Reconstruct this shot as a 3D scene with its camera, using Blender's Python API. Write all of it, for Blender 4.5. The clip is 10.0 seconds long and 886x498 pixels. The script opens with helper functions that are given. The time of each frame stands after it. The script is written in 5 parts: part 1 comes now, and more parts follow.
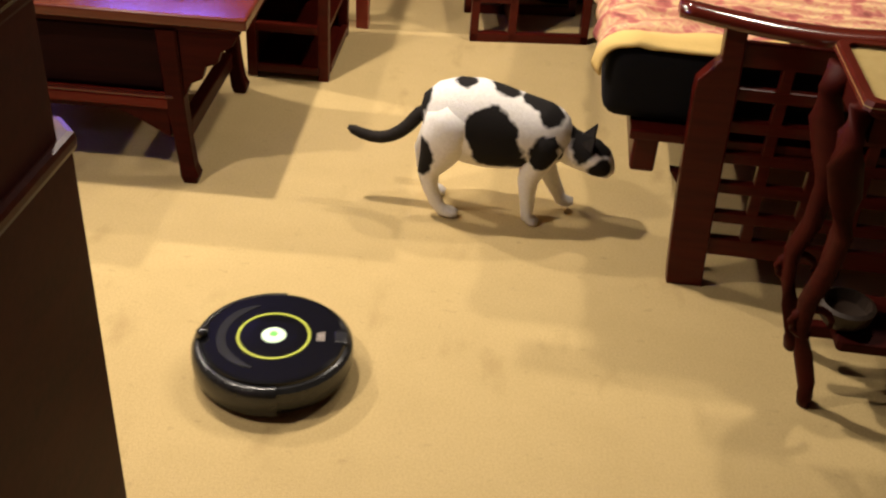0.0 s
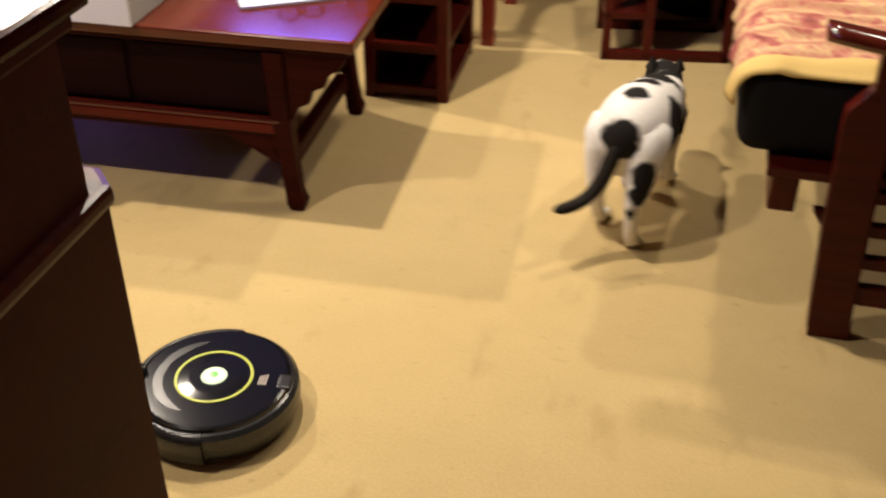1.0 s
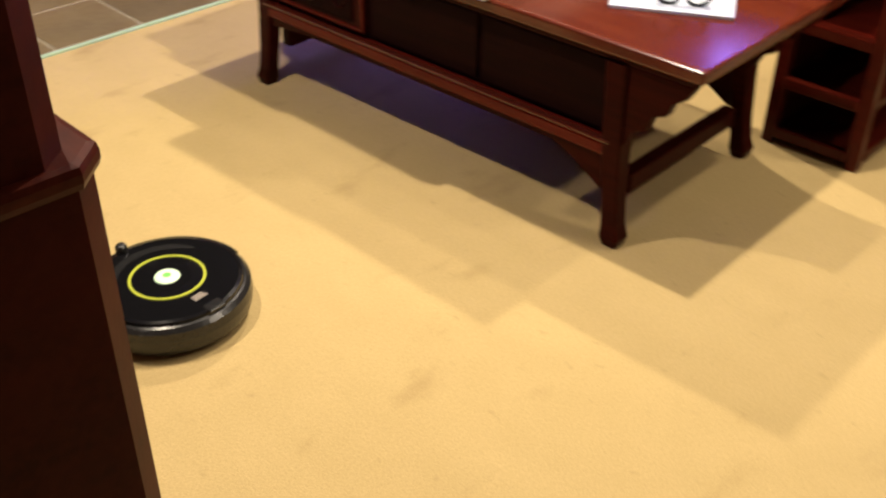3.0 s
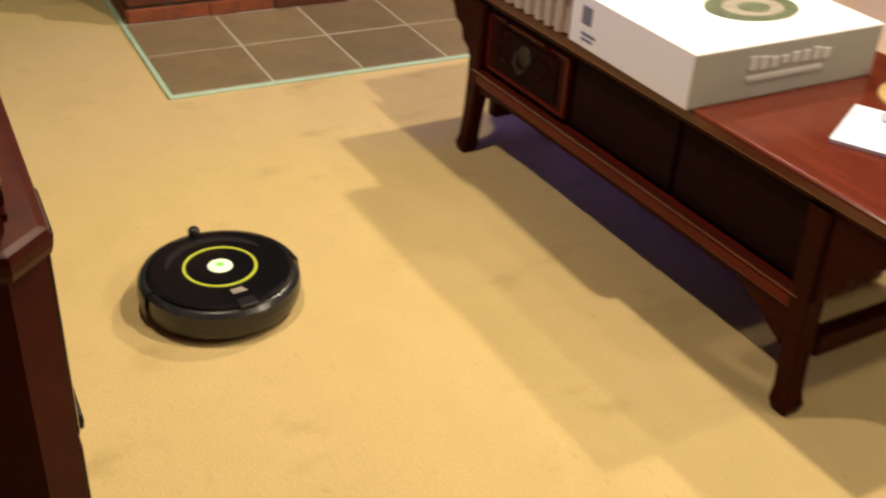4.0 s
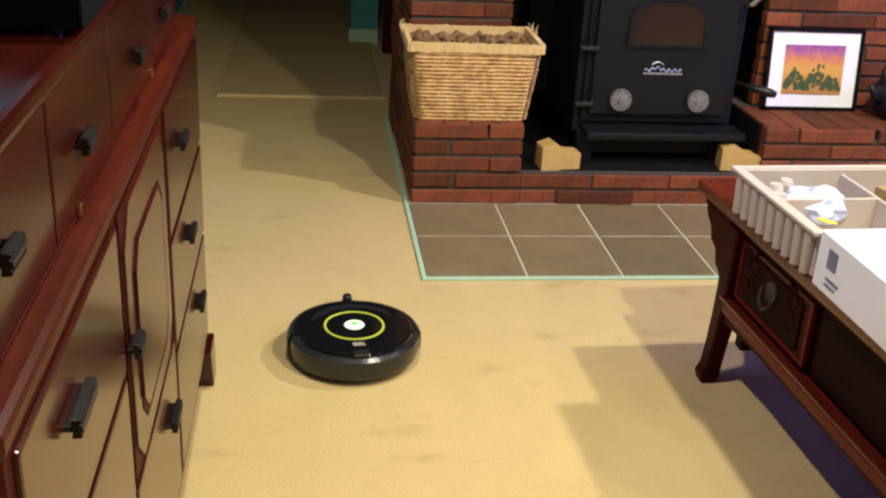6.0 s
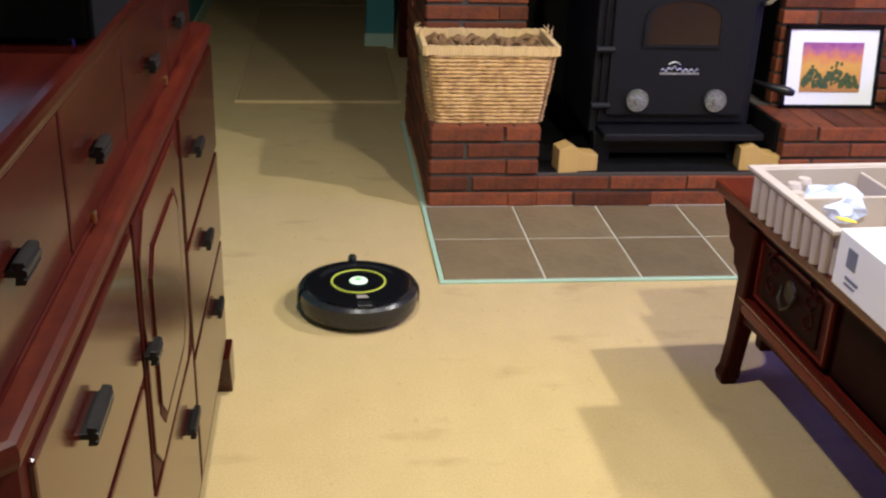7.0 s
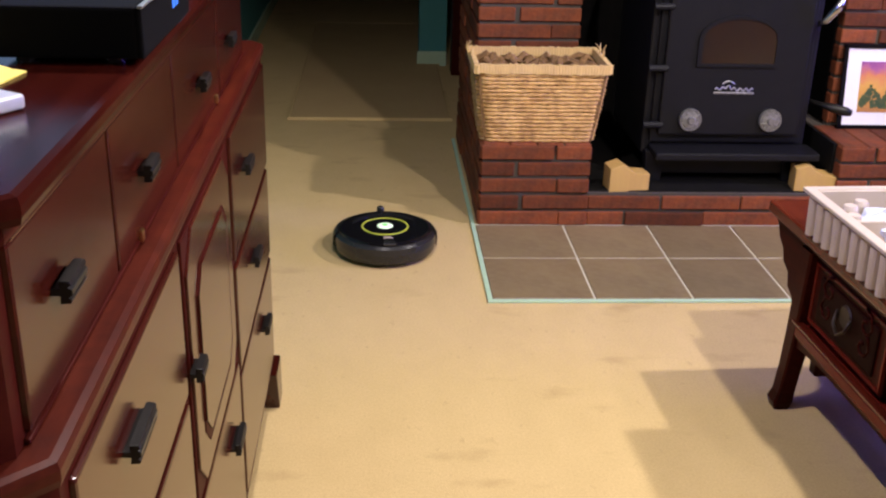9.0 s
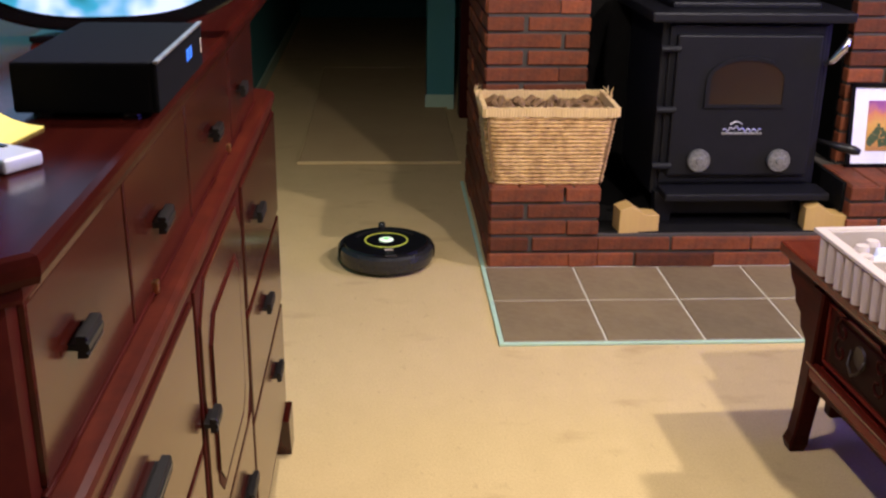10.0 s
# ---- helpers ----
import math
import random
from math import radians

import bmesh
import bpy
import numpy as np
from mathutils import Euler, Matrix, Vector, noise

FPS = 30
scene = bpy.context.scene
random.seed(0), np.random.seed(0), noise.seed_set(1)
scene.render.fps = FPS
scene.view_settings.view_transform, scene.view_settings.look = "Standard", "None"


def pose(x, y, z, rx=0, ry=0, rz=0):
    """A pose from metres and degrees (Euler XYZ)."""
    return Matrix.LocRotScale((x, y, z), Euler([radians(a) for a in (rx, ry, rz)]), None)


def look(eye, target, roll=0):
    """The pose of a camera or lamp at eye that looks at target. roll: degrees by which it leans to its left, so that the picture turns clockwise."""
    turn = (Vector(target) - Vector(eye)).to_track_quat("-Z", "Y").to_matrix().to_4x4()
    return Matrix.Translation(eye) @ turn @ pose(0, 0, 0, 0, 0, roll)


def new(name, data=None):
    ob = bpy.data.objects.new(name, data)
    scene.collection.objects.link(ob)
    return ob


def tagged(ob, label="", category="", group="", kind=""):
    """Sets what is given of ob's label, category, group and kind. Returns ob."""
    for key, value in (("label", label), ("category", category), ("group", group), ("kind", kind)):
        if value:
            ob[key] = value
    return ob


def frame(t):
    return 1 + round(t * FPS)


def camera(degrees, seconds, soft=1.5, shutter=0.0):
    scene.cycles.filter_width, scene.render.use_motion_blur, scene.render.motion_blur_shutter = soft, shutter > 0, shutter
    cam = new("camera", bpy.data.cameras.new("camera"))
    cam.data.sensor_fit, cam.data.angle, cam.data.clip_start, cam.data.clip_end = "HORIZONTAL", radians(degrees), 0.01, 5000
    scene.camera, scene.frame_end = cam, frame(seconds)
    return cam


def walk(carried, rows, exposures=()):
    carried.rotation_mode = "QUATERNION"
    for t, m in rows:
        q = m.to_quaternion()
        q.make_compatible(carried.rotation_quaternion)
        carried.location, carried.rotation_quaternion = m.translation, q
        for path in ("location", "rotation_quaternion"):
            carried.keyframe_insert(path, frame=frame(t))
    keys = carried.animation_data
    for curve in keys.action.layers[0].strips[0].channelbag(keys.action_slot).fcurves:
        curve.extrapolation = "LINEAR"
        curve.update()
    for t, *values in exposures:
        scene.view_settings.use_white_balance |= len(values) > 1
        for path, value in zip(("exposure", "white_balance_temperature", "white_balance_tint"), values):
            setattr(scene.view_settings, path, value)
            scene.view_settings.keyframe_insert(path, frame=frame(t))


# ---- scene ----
cam = camera(45.4, 10.0, soft=2.2, shutter=0.5)
PATH = [
    (0, (-1.747, -2.805, 1.552), (-0.095, -2.668, 0.433), 4.0),
    (0.5, (-1.664, -2.828, 1.543), (-0.014, -2.627, 0.43), 2.7),
    (1, (-1.532, -2.851, 1.511), (0.077, -2.447, 0.394), 0.2),
    (1.5, (-1.443, -3.059, 1.479), (0.096, -2.398, 0.387), 1.3),
    (2, (-1.295, -3.091, 1.43), (0.188, -2.325, 0.329), 2.5),
    (2.5, (-1.14, -3.073, 1.427), (0.246, -2.139, 0.327), 0.3),
    (2.7, (-1.075, -3.065, 1.413), (0.213, -2.026, 0.289), -0.4),
    (3.8, (-0.738, -3.018, 1.358), (0.166, -1.588, 0.291), 4.7),
    (4, (-0.67, -2.991, 1.36), (0.148, -1.503, 0.302), 3.6),
    (4.5, (-0.565, -2.927, 1.372), (-0.027, -1.298, 0.344), 2.0),
    (5, (-0.451, -2.927, 1.385), (-0.122, -1.181, 0.467), 3.2),
    (5.5, (-0.379, -2.947, 1.394), (-0.118, -1.147, 0.562), 3.6),
    (6.8, (-0.36, -2.951, 1.391), (-0.118, -1.127, 0.607), 2.3),
    (7, (-0.358, -2.948, 1.393), (-0.136, -1.124, 0.603), 2.1),
    (7.5, (-0.347, -2.934, 1.389), (-0.159, -1.11, 0.591), 2.1),
    (8, (-0.348, -2.936, 1.388), (-0.203, -1.105, 0.598), 1.8),
    (8.5, (-0.345, -2.94, 1.391), (-0.219, -1.104, 0.608), 1.7),
    (9, (-0.35, -2.938, 1.395), (-0.224, -1.094, 0.631), 1.6),
    (9.5, (-0.352, -2.94, 1.397), (-0.231, -1.085, 0.658), 1.4),
    (10, (-0.356, -2.936, 1.404), (-0.246, -1.063, 0.711), 0.8),
]
walk(cam, [(t, look(eye, target, roll)) for t, eye, target, roll in PATH],
     exposures=[(0.0, 0.48, 6750, 16), (0.6, 0.45, 6770, 16), (1.0, 0.38, 6790, 16), (1.5, 0.42, 6800, 16), (2.0, 0.47, 6830, 16), (2.5, 0.50, 6850, 16), (3.8, 0.48, 7600, 12), (4.1, 0.26, 7600, 12), (4.6, 0.16, 7300, 11), (5.5, 0.52, 6750, 7), (7.0, 0.46, 5750, 11), (8.5, 0.52, 5900, 23), (10.0, 0.48, 5950, 22)])

# ---- light ----
world = bpy.data.worlds.new("world")
scene.world = world
world.use_nodes = True
world.node_tree.nodes["Background"].inputs[0].default_value = (0.10, 0.10, 0.20, 1)
world.node_tree.nodes["Background"].inputs[1].default_value = 0.12


def downlight(name, x, y, z, watts, radius, colour=(1.0, 0.92, 0.76)):
    """A recessed ceiling spot that shines straight down in a wide soft cone."""
    data = bpy.data.lights.new(name, "SPOT")
    data.energy, data.color, data.shadow_soft_size = watts, colour, radius
    data.spot_size, data.spot_blend = radians(156), 0.4
    ob = new(name, data)
    ob.location = (x, y, z)
    return ob


downlight("ceiling_lamp_light", 0.86, -1.81, 2.3, 114, 0.035)
downlight("ceiling_lamp_light", 1.71, -0.45, 2.3, 118, 0.035)
downlight("ceiling_lamp_light", -0.35, -1.15, 2.3, 80, 0.045)
downlight("ceiling_lamp_light", 1.36, -3.66, 2.3, 48, 0.04)
downlight("ceiling_lamp_light", 1.75, -2.80, 2.3, 46, 0.04)


# ---- materials ----
def material(name, colour, rough=0.5, metal=0.0, grain=(), bump=0.0, bump_scale=200, coat=0.0, spec=0.5):
    """grain: rows of (noise scale, stretch xyz, strength, second colour), mixed in one after another."""
    m = bpy.data.materials.new(name)
    m.use_nodes = True
    nt = m.node_tree
    b = nt.nodes["Principled BSDF"]
    b.inputs["Roughness"].default_value = rough
    b.inputs["Metallic"].default_value = metal
    b.inputs["Coat Weight"].default_value = coat
    b.inputs["Coat Roughness"].default_value = 0.12
    b.inputs["Specular IOR Level"].default_value = spec
    b.inputs["Base Color"].default_value = (*colour, 1)
    co = nt.nodes.new("ShaderNodeTexCoord")
    last = None
    for scale, stretch, strength, second in grain:
        mp = nt.nodes.new("ShaderNodeMapping")
        mp.inputs["Scale"].default_value = stretch
        nt.links.new(co.outputs["Object"], mp.inputs[0])
        n = nt.nodes.new("ShaderNodeTexNoise")
        n.inputs["Scale"].default_value = scale
        n.inputs["Detail"].default_value = 5
        n.inputs["Roughness"].default_value = 0.6
        nt.links.new(mp.outputs[0], n.inputs[0])
        r = nt.nodes.new("ShaderNodeMapRange")
        r.inputs[1].default_value, r.inputs[2].default_value = 0.38, 0.66
        r.inputs[4].default_value = strength
        nt.links.new(n.outputs[0], r.inputs[0])
        mix = nt.nodes.new("ShaderNodeMix")
        mix.data_type = "RGBA"
        mix.inputs[6].default_value = (*colour, 1)
        mix.inputs[7].default_value = (*second, 1)
        nt.links.new(r.outputs[0], mix.inputs[0])
        if last:
            nt.links.new(last, mix.inputs[6])
        last = mix.outputs[2]
    if last:
        nt.links.new(last, b.inputs["Base Color"])
    if bump:
        n = nt.nodes.new("ShaderNodeTexNoise")
        n.inputs["Scale"].default_value = bump_scale
        n.inputs["Detail"].default_value = 4
        nt.links.new(co.outputs["Object"], n.inputs[0])
        bp = nt.nodes.new("ShaderNodeBump")
        bp.inputs["Strength"].default_value = bump
        bp.inputs["Distance"].default_value = 0.004
        nt.links.new(n.outputs[0], bp.inputs["Height"])
        nt.links.new(bp.outputs[0], b.inputs["Normal"])
    return m


def vary(m, amount):
    """Lets each piece differ a little in brightness, by its own random number."""
    nt = m.node_tree
    b = nt.nodes["Principled BSDF"]
    src = b.inputs["Base Color"].links[0].from_socket if b.inputs["Base Color"].links else None
    info = nt.nodes.new("ShaderNodeObjectInfo")
    r = nt.nodes.new("ShaderNodeMapRange")
    r.inputs[3].default_value, r.inputs[4].default_value = 1 - amount, 1 + amount
    nt.links.new(info.outputs["Random"], r.inputs[0])
    h = nt.nodes.new("ShaderNodeHueSaturation")
    nt.links.new(r.outputs[0], h.inputs["Value"])
    if src:
        nt.links.new(src, h.inputs["Color"])
    else:
        h.inputs["Color"].default_value = b.inputs["Base Color"].default_value
    nt.links.new(h.outputs[0], b.inputs["Base Color"])
    return m


def glow(name, colour, strength):
    m = material(name, (0.02, 0.02, 0.02), 0.3)
    b = m.node_tree.nodes["Principled BSDF"]
    b.inputs["Emission Color"].default_value = (*colour, 1)
    b.inputs["Emission Strength"].default_value = strength
    return m


CARPET = material("carpet", (0.60, 0.45, 0.215), 0.95, grain=((1.7, (1, 1, 1), 0.4, (0.53, 0.39, 0.18)), (4.5, (1.6, 0.6, 1), 0.3, (0.49, 0.36, 0.165)), (9, (1, 1, 1), 0.25, (0.66, 0.49, 0.24)), (160, (1, 1, 1), 0.35, (0.42, 0.29, 0.12))), bump=0.5, bump_scale=260, spec=0.1)


def stains(m, scale, stretch, lo, hi, strength, colour):
    """Sparse darker marks over what the material already has."""
    nt = m.node_tree
    b = nt.nodes["Principled BSDF"]
    src = b.inputs["Base Color"].links[0].from_socket
    co = nt.nodes.new("ShaderNodeTexCoord")
    mp = nt.nodes.new("ShaderNodeMapping")
    mp.inputs["Scale"].default_value = stretch
    nt.links.new(co.outputs["Object"], mp.inputs[0])
    n = nt.nodes.new("ShaderNodeTexNoise")
    n.inputs["Scale"].default_value = scale
    n.inputs["Detail"].default_value = 6
    nt.links.new(mp.outputs[0], n.inputs[0])
    r = nt.nodes.new("ShaderNodeMapRange")
    r.inputs[1].default_value, r.inputs[2].default_value, r.inputs[4].default_value = lo, hi, strength
    nt.links.new(n.outputs[0], r.inputs[0])
    mix = nt.nodes.new("ShaderNodeMix")
    mix.data_type = "RGBA"
    nt.links.new(r.outputs[0], mix.inputs[0])
    nt.links.new(src, mix.inputs[6])
    mix.inputs[7].default_value = (*colour, 1)
    nt.links.new(mix.outputs[2], b.inputs["Base Color"])


stains(CARPET, 5.0, (0.7, 1.4, 1), 0.60, 0.74, 0.55, (0.36, 0.25, 0.11))
stains(CARPET, 38.0, (1, 0.5, 1), 0.64, 0.76, 0.35, (0.32, 0.22, 0.10))
HALL = material("hall_carpet", (0.52, 0.375, 0.18), 0.95, grain=((3, (1, 1, 1), 0.4, (0.43, 0.30, 0.14)), (160, (1, 1, 1), 0.4, (0.34, 0.235, 0.11))), bump=0.5, bump_scale=240, spec=0.1)
ROSEWOOD = material("rosewood", (0.062, 0.005, 0.003), 0.3, grain=((14, (1, 0.12, 1), 0.6, (0.022, 0.0035, 0.0025)), (60, (1, 0.1, 1), 0.5, (0.085, 0.011, 0.005))), bump=0.05, bump_scale=60, coat=0.05, spec=0.13)
ARMWOOD = material("polished_arm", (0.085, 0.010, 0.005), 0.16, grain=((14, (1, 0.12, 1), 0.6, (0.04, 0.006, 0.004)), (60, (1, 0.1, 1), 0.5, (0.12, 0.018, 0.008))), bump=0.03, bump_scale=60, coat=0.5, spec=0.5)
DARKWOOD = material("dark_wood", (0.042, 0.0046, 0.0031), 0.5, grain=((12, (0.3, 0.3, 1), 0.6, (0.016, 0.0028, 0.002)), (70, (1, 0.1, 1), 0.5, (0.052, 0.008, 0.0045))), bump=0.06, bump_scale=60, coat=0.0, spec=0.06)
MAHOGANY = material("mahogany", (0.036, 0.0048, 0.0028), 0.21, grain=((9, (1, 0.15, 1), 0.6, (0.018, 0.003, 0.002)), (50, (1, 0.08, 1), 0.5, (0.055, 0.009, 0.004))), bump=0.03, bump_scale=70, coat=0.2, spec=0.26)
LEDGEWOOD = material("waxed_ledge", (0.050, 0.0062, 0.0032), 0.36, grain=((9, (1, 0.15, 1), 0.6, (0.024, 0.0036, 0.0022)), (50, (1, 0.08, 1), 0.6, (0.085, 0.015, 0.006)), (26, (1, 1, 1), 0.4, (0.016, 0.003, 0.002))), bump=0.05, bump_scale=70, coat=0.0, spec=0.14)
# Tones of one table wood: sides darkened for shade, rail and top left lighter.
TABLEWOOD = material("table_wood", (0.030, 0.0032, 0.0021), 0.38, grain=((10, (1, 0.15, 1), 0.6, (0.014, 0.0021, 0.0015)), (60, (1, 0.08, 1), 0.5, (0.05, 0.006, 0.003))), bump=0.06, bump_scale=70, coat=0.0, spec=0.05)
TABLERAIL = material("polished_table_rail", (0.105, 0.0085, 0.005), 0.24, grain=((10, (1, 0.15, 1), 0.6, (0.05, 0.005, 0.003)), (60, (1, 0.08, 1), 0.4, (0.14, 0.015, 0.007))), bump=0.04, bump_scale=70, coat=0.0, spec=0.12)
# Darker copy of the table wood: the recessed front's shade is in the colour.
TABLEPANEL = material("shaded_table_panel", (0.012, 0.0026, 0.0018), 0.6, grain=((10, (1, 0.15, 1), 0.6, (0.007, 0.0018, 0.0014)), (60, (1, 0.08, 1), 0.4, (0.022, 0.0045, 0.0028))), bump=0.08, bump_scale=70, spec=0.05)
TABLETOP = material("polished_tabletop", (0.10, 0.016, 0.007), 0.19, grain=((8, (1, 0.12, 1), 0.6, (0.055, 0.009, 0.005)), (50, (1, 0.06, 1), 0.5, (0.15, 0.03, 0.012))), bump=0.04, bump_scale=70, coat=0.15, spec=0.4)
DRESSERTOP = material("worn_dresser_top", (0.024, 0.003, 0.002), 0.2, grain=((8, (1, 0.12, 1), 0.6, (0.014, 0.002, 0.0015)), (50, (1, 0.06, 1), 0.5, (0.042, 0.006, 0.003))), bump=0.05, bump_scale=40, spec=0.06)
REDWOOD = material("red_lacquer", (0.27, 0.028, 0.015), 0.3, grain=((20, (1, 1, 0.1), 0.4, (0.18, 0.02, 0.012)),), coat=0.3)
# Unseen walls and ceiling share this; set dark to keep bounced light low.
WALL = material("dim_wall_paint", (0.12, 0.10, 0.085), 0.8, grain=((3, (1, 1, 1), 0.2, (0.10, 0.085, 0.07)),), bump=0.1, bump_scale=150)
TEAL = material("teal_paint", (0.05, 0.22, 0.22), 0.6, grain=((3, (1, 1, 1), 0.2, (0.04, 0.18, 0.18)),), bump=0.1, bump_scale=150)
PALE = material("pale_green_trim", (0.42, 0.55, 0.38), 0.5, grain=((8, (1, 1, 1), 0.3, (0.34, 0.46, 0.3)),))
TAPE = material("green_tape", (0.42, 0.60, 0.43), 0.6, grain=((20, (1, 1, 1), 0.4, (0.33, 0.48, 0.33)),))
TILE = vary(material("slate_tile", (0.20, 0.148, 0.074), 0.42, grain=((7, (1, 1, 1), 0.75, (0.115, 0.088, 0.050)), (3.5, (1, 1, 1), 0.45, (0.235, 0.145, 0.062)), (30, (1, 1, 1), 0.4, (0.25, 0.195, 0.11))), bump=0.25, bump_scale=40), 0.16)
GROUT = material("grout", (0.52, 0.48, 0.38), 0.9, grain=((30, (1, 1, 1), 0.4, (0.42, 0.38, 0.3)),))
BRICK = vary(material("red_brick", (0.185, 0.043, 0.012), 0.8, grain=((9, (1, 1, 1), 0.7, (0.085, 0.022, 0.010)), (60, (1, 1, 1), 0.35, (0.25, 0.075, 0.026)), (24, (1, 1, 1), 0.4, (0.065, 0.036, 0.022))), bump=0.5, bump_scale=90, spec=0.25), 0.42)
MORTAR = material("mortar", (0.058, 0.047, 0.038), 0.95, grain=((40, (1, 1, 1), 0.5, (0.075, 0.062, 0.05)),), bump=0.4, bump_scale=120)
NICHEDARK = material("dark_niche", (0.006, 0.0055, 0.005), 0.9, grain=((12, (1, 1, 1), 0.5, (0.011, 0.010, 0.009)),), bump=0.4, bump_scale=60, spec=0.1)
IRON = material("black_iron", (0.0075, 0.0075, 0.0095), 0.42, 0.1, grain=((20, (1, 1, 1), 0.4, (0.012, 0.012, 0.015)),), bump=0.15, bump_scale=180, spec=0.25)
CHROME = material("chrome", (0.62, 0.62, 0.6), 0.22, 1.0)
SOOTGLASS = material("sooty_glass", (0.026, 0.014, 0.009), 0.16, grain=((6, (1, 1, 1), 0.7, (0.02, 0.014, 0.012)),))
AGEDPLATE = material("aged_brass_plate", (0.022, 0.011, 0.006), 0.5, 0.2, grain=((60, (1, 1, 1), 0.4, (0.04, 0.026, 0.016)),))
BOXBLACK = material("matt_black_case", (0.005, 0.005, 0.006), 0.75, spec=0.03)
PEWTER = material("dark_pewter", (0.014, 0.013, 0.012), 0.36, 0.5, grain=((60, (1, 1, 1), 0.4, (0.03, 0.028, 0.026)),))
PEWTERLIGHT = material("dull_nickel", (0.36, 0.36, 0.35), 0.38, 0.7, grain=((90, (1, 1, 1), 0.6, (0.12, 0.12, 0.12)),))
BLACK = material("black_plastic", (0.006, 0.006, 0.007), 0.12, spec=0.5)
GREY = material("graphite_plastic", (0.014, 0.014, 0.015), 0.25, grain=((80, (1, 1, 1), 0.3, (0.03, 0.03, 0.03)),))
LIME = material("lime_ring", (0.50, 0.55, 0.06), 0.4)
FABRIC = material("black_fabric", (0.006, 0.0055, 0.006), 0.9, bump=0.3, bump_scale=300, spec=0.15)
WHITECARD = material("white_card", (0.80, 0.80, 0.80), 0.45, grain=((6, (1, 1, 1), 0.1, (0.74, 0.74, 0.75)),))
GREYCARD = material("grey_card", (0.30, 0.29, 0.26), 0.5, grain=((10, (1, 1, 1), 0.3, (0.24, 0.23, 0.21)),))
CREAM = material("cream_plastic", (0.46, 0.39, 0.34), 0.5, grain=((12, (1, 1, 1), 0.2, (0.43, 0.37, 0.31)),))
WOODBLOCK = material("pine_block", (0.52, 0.33, 0.10), 0.6, grain=((10, (1, 1, 0.15), 0.5, (0.5, 0.3, 0.09)), (60, (1, 1, 0.1), 0.3, (0.4, 0.24, 0.08))))


# ---- mesh helpers ----
def part(name, bm, mat, parent=None, label="", smooth=False):
    me = bpy.data.meshes.new(name)
    bmesh.ops.recalc_face_normals(bm, faces=bm.faces[:])
    bm.to_mesh(me)
    bm.free()
    mats = mat if isinstance(mat, (list, tuple)) else [mat]
    for k in mats:
        me.materials.append(k)
    if smooth:
        for p in me.polygons:
            p.use_smooth = True
    ob = new(name, me)
    if parent:
        ob.parent = parent
    if label:
        ob["label"] = label
    return ob


def thing(name, label, category, m=None, group="", kind=""):
    ob = new(name)
    ob.empty_display_size = 0.1
    if m is not None:
        ob.matrix_basis = m
    return tagged(ob, label, category, group, kind)


def bx(bm, x0, x1, y0, y1, z0, z1, bevel=0.0, seg=2, m=None):
    """A box from edge to edge, with bevelled edges."""
    r = bmesh.ops.create_cube(bm, size=1)
    vs = r["verts"]
    for v in vs:
        v.co = Vector(((x0 + x1) / 2 + v.co.x * (x1 - x0), (y0 + y1) / 2 + v.co.y * (y1 - y0), (z0 + z1) / 2 + v.co.z * (z1 - z0)))
    if m is not None:
        bmesh.ops.transform(bm, matrix=m, verts=vs)
    if bevel:
        es = list({e for v in vs for e in v.link_edges})
        bmesh.ops.bevel(bm, geom=es, offset=bevel, segments=seg, affect="EDGES", profile=0.6)
    return bm


def B(*a, **k):
    return bx(bmesh.new(), *a, **k)


def prism(pts, axis, a, b, bm=None, bevel=0.0):
    """A flat outline pushed along an axis from a to b. axis 'x': pts are (y, z); 'y': (x, z); 'z': (x, y)."""
    bm = bm or bmesh.new()

    def at(p, d):
        return {"x": (d, p[0], p[1]), "y": (p[0], d, p[1]), "z": (p[0], p[1], d)}[axis]
    lo = [bm.verts.new(at(p, a)) for p in pts]
    hi = [bm.verts.new(at(p, b)) for p in pts]
    n = len(pts)
    fs = [bm.faces.new(lo), bm.faces.new(hi[::-1])]
    for i in range(n):
        fs.append(bm.faces.new((lo[i], lo[(i + 1) % n], hi[(i + 1) % n], hi[i])))
    if bevel:
        bmesh.ops.recalc_face_normals(bm, faces=fs)
        es = {e for f in fs[:2] for e in f.edges}
        bmesh.ops.bevel(bm, geom=list(es), offset=bevel, segments=2, affect="EDGES", profile=0.6)
    return bm


def lathe(profile, seg=48, bm=None, m=None):
    """A turned form; profile rows are (radius, z)."""
    bm = bm or bmesh.new()
    rings = []
    for r, z in profile:
        if r < 1e-6:
            rings.append([bm.verts.new((0, 0, z))])
        else:
            rings.append([bm.verts.new((r * math.cos(2 * math.pi * i / seg), r * math.sin(2 * math.pi * i / seg), z)) for i in range(seg)])
    for A, C in zip(rings, rings[1:]):
        for i in range(seg):
            j = (i + 1) % seg
            if len(A) == 1 and len(C) == 1:
                continue
            if len(A) == 1:
                bm.faces.new((A[0], C[i], C[j]))
            elif len(C) == 1:
                bm.faces.new((A[i], A[j], C[0]))
            else:
                bm.faces.new((A[i], A[j], C[j], C[i]))
    if m is not None:
        bmesh.ops.transform(bm, matrix=m, verts=[v for r in rings for v in r])
    return bm


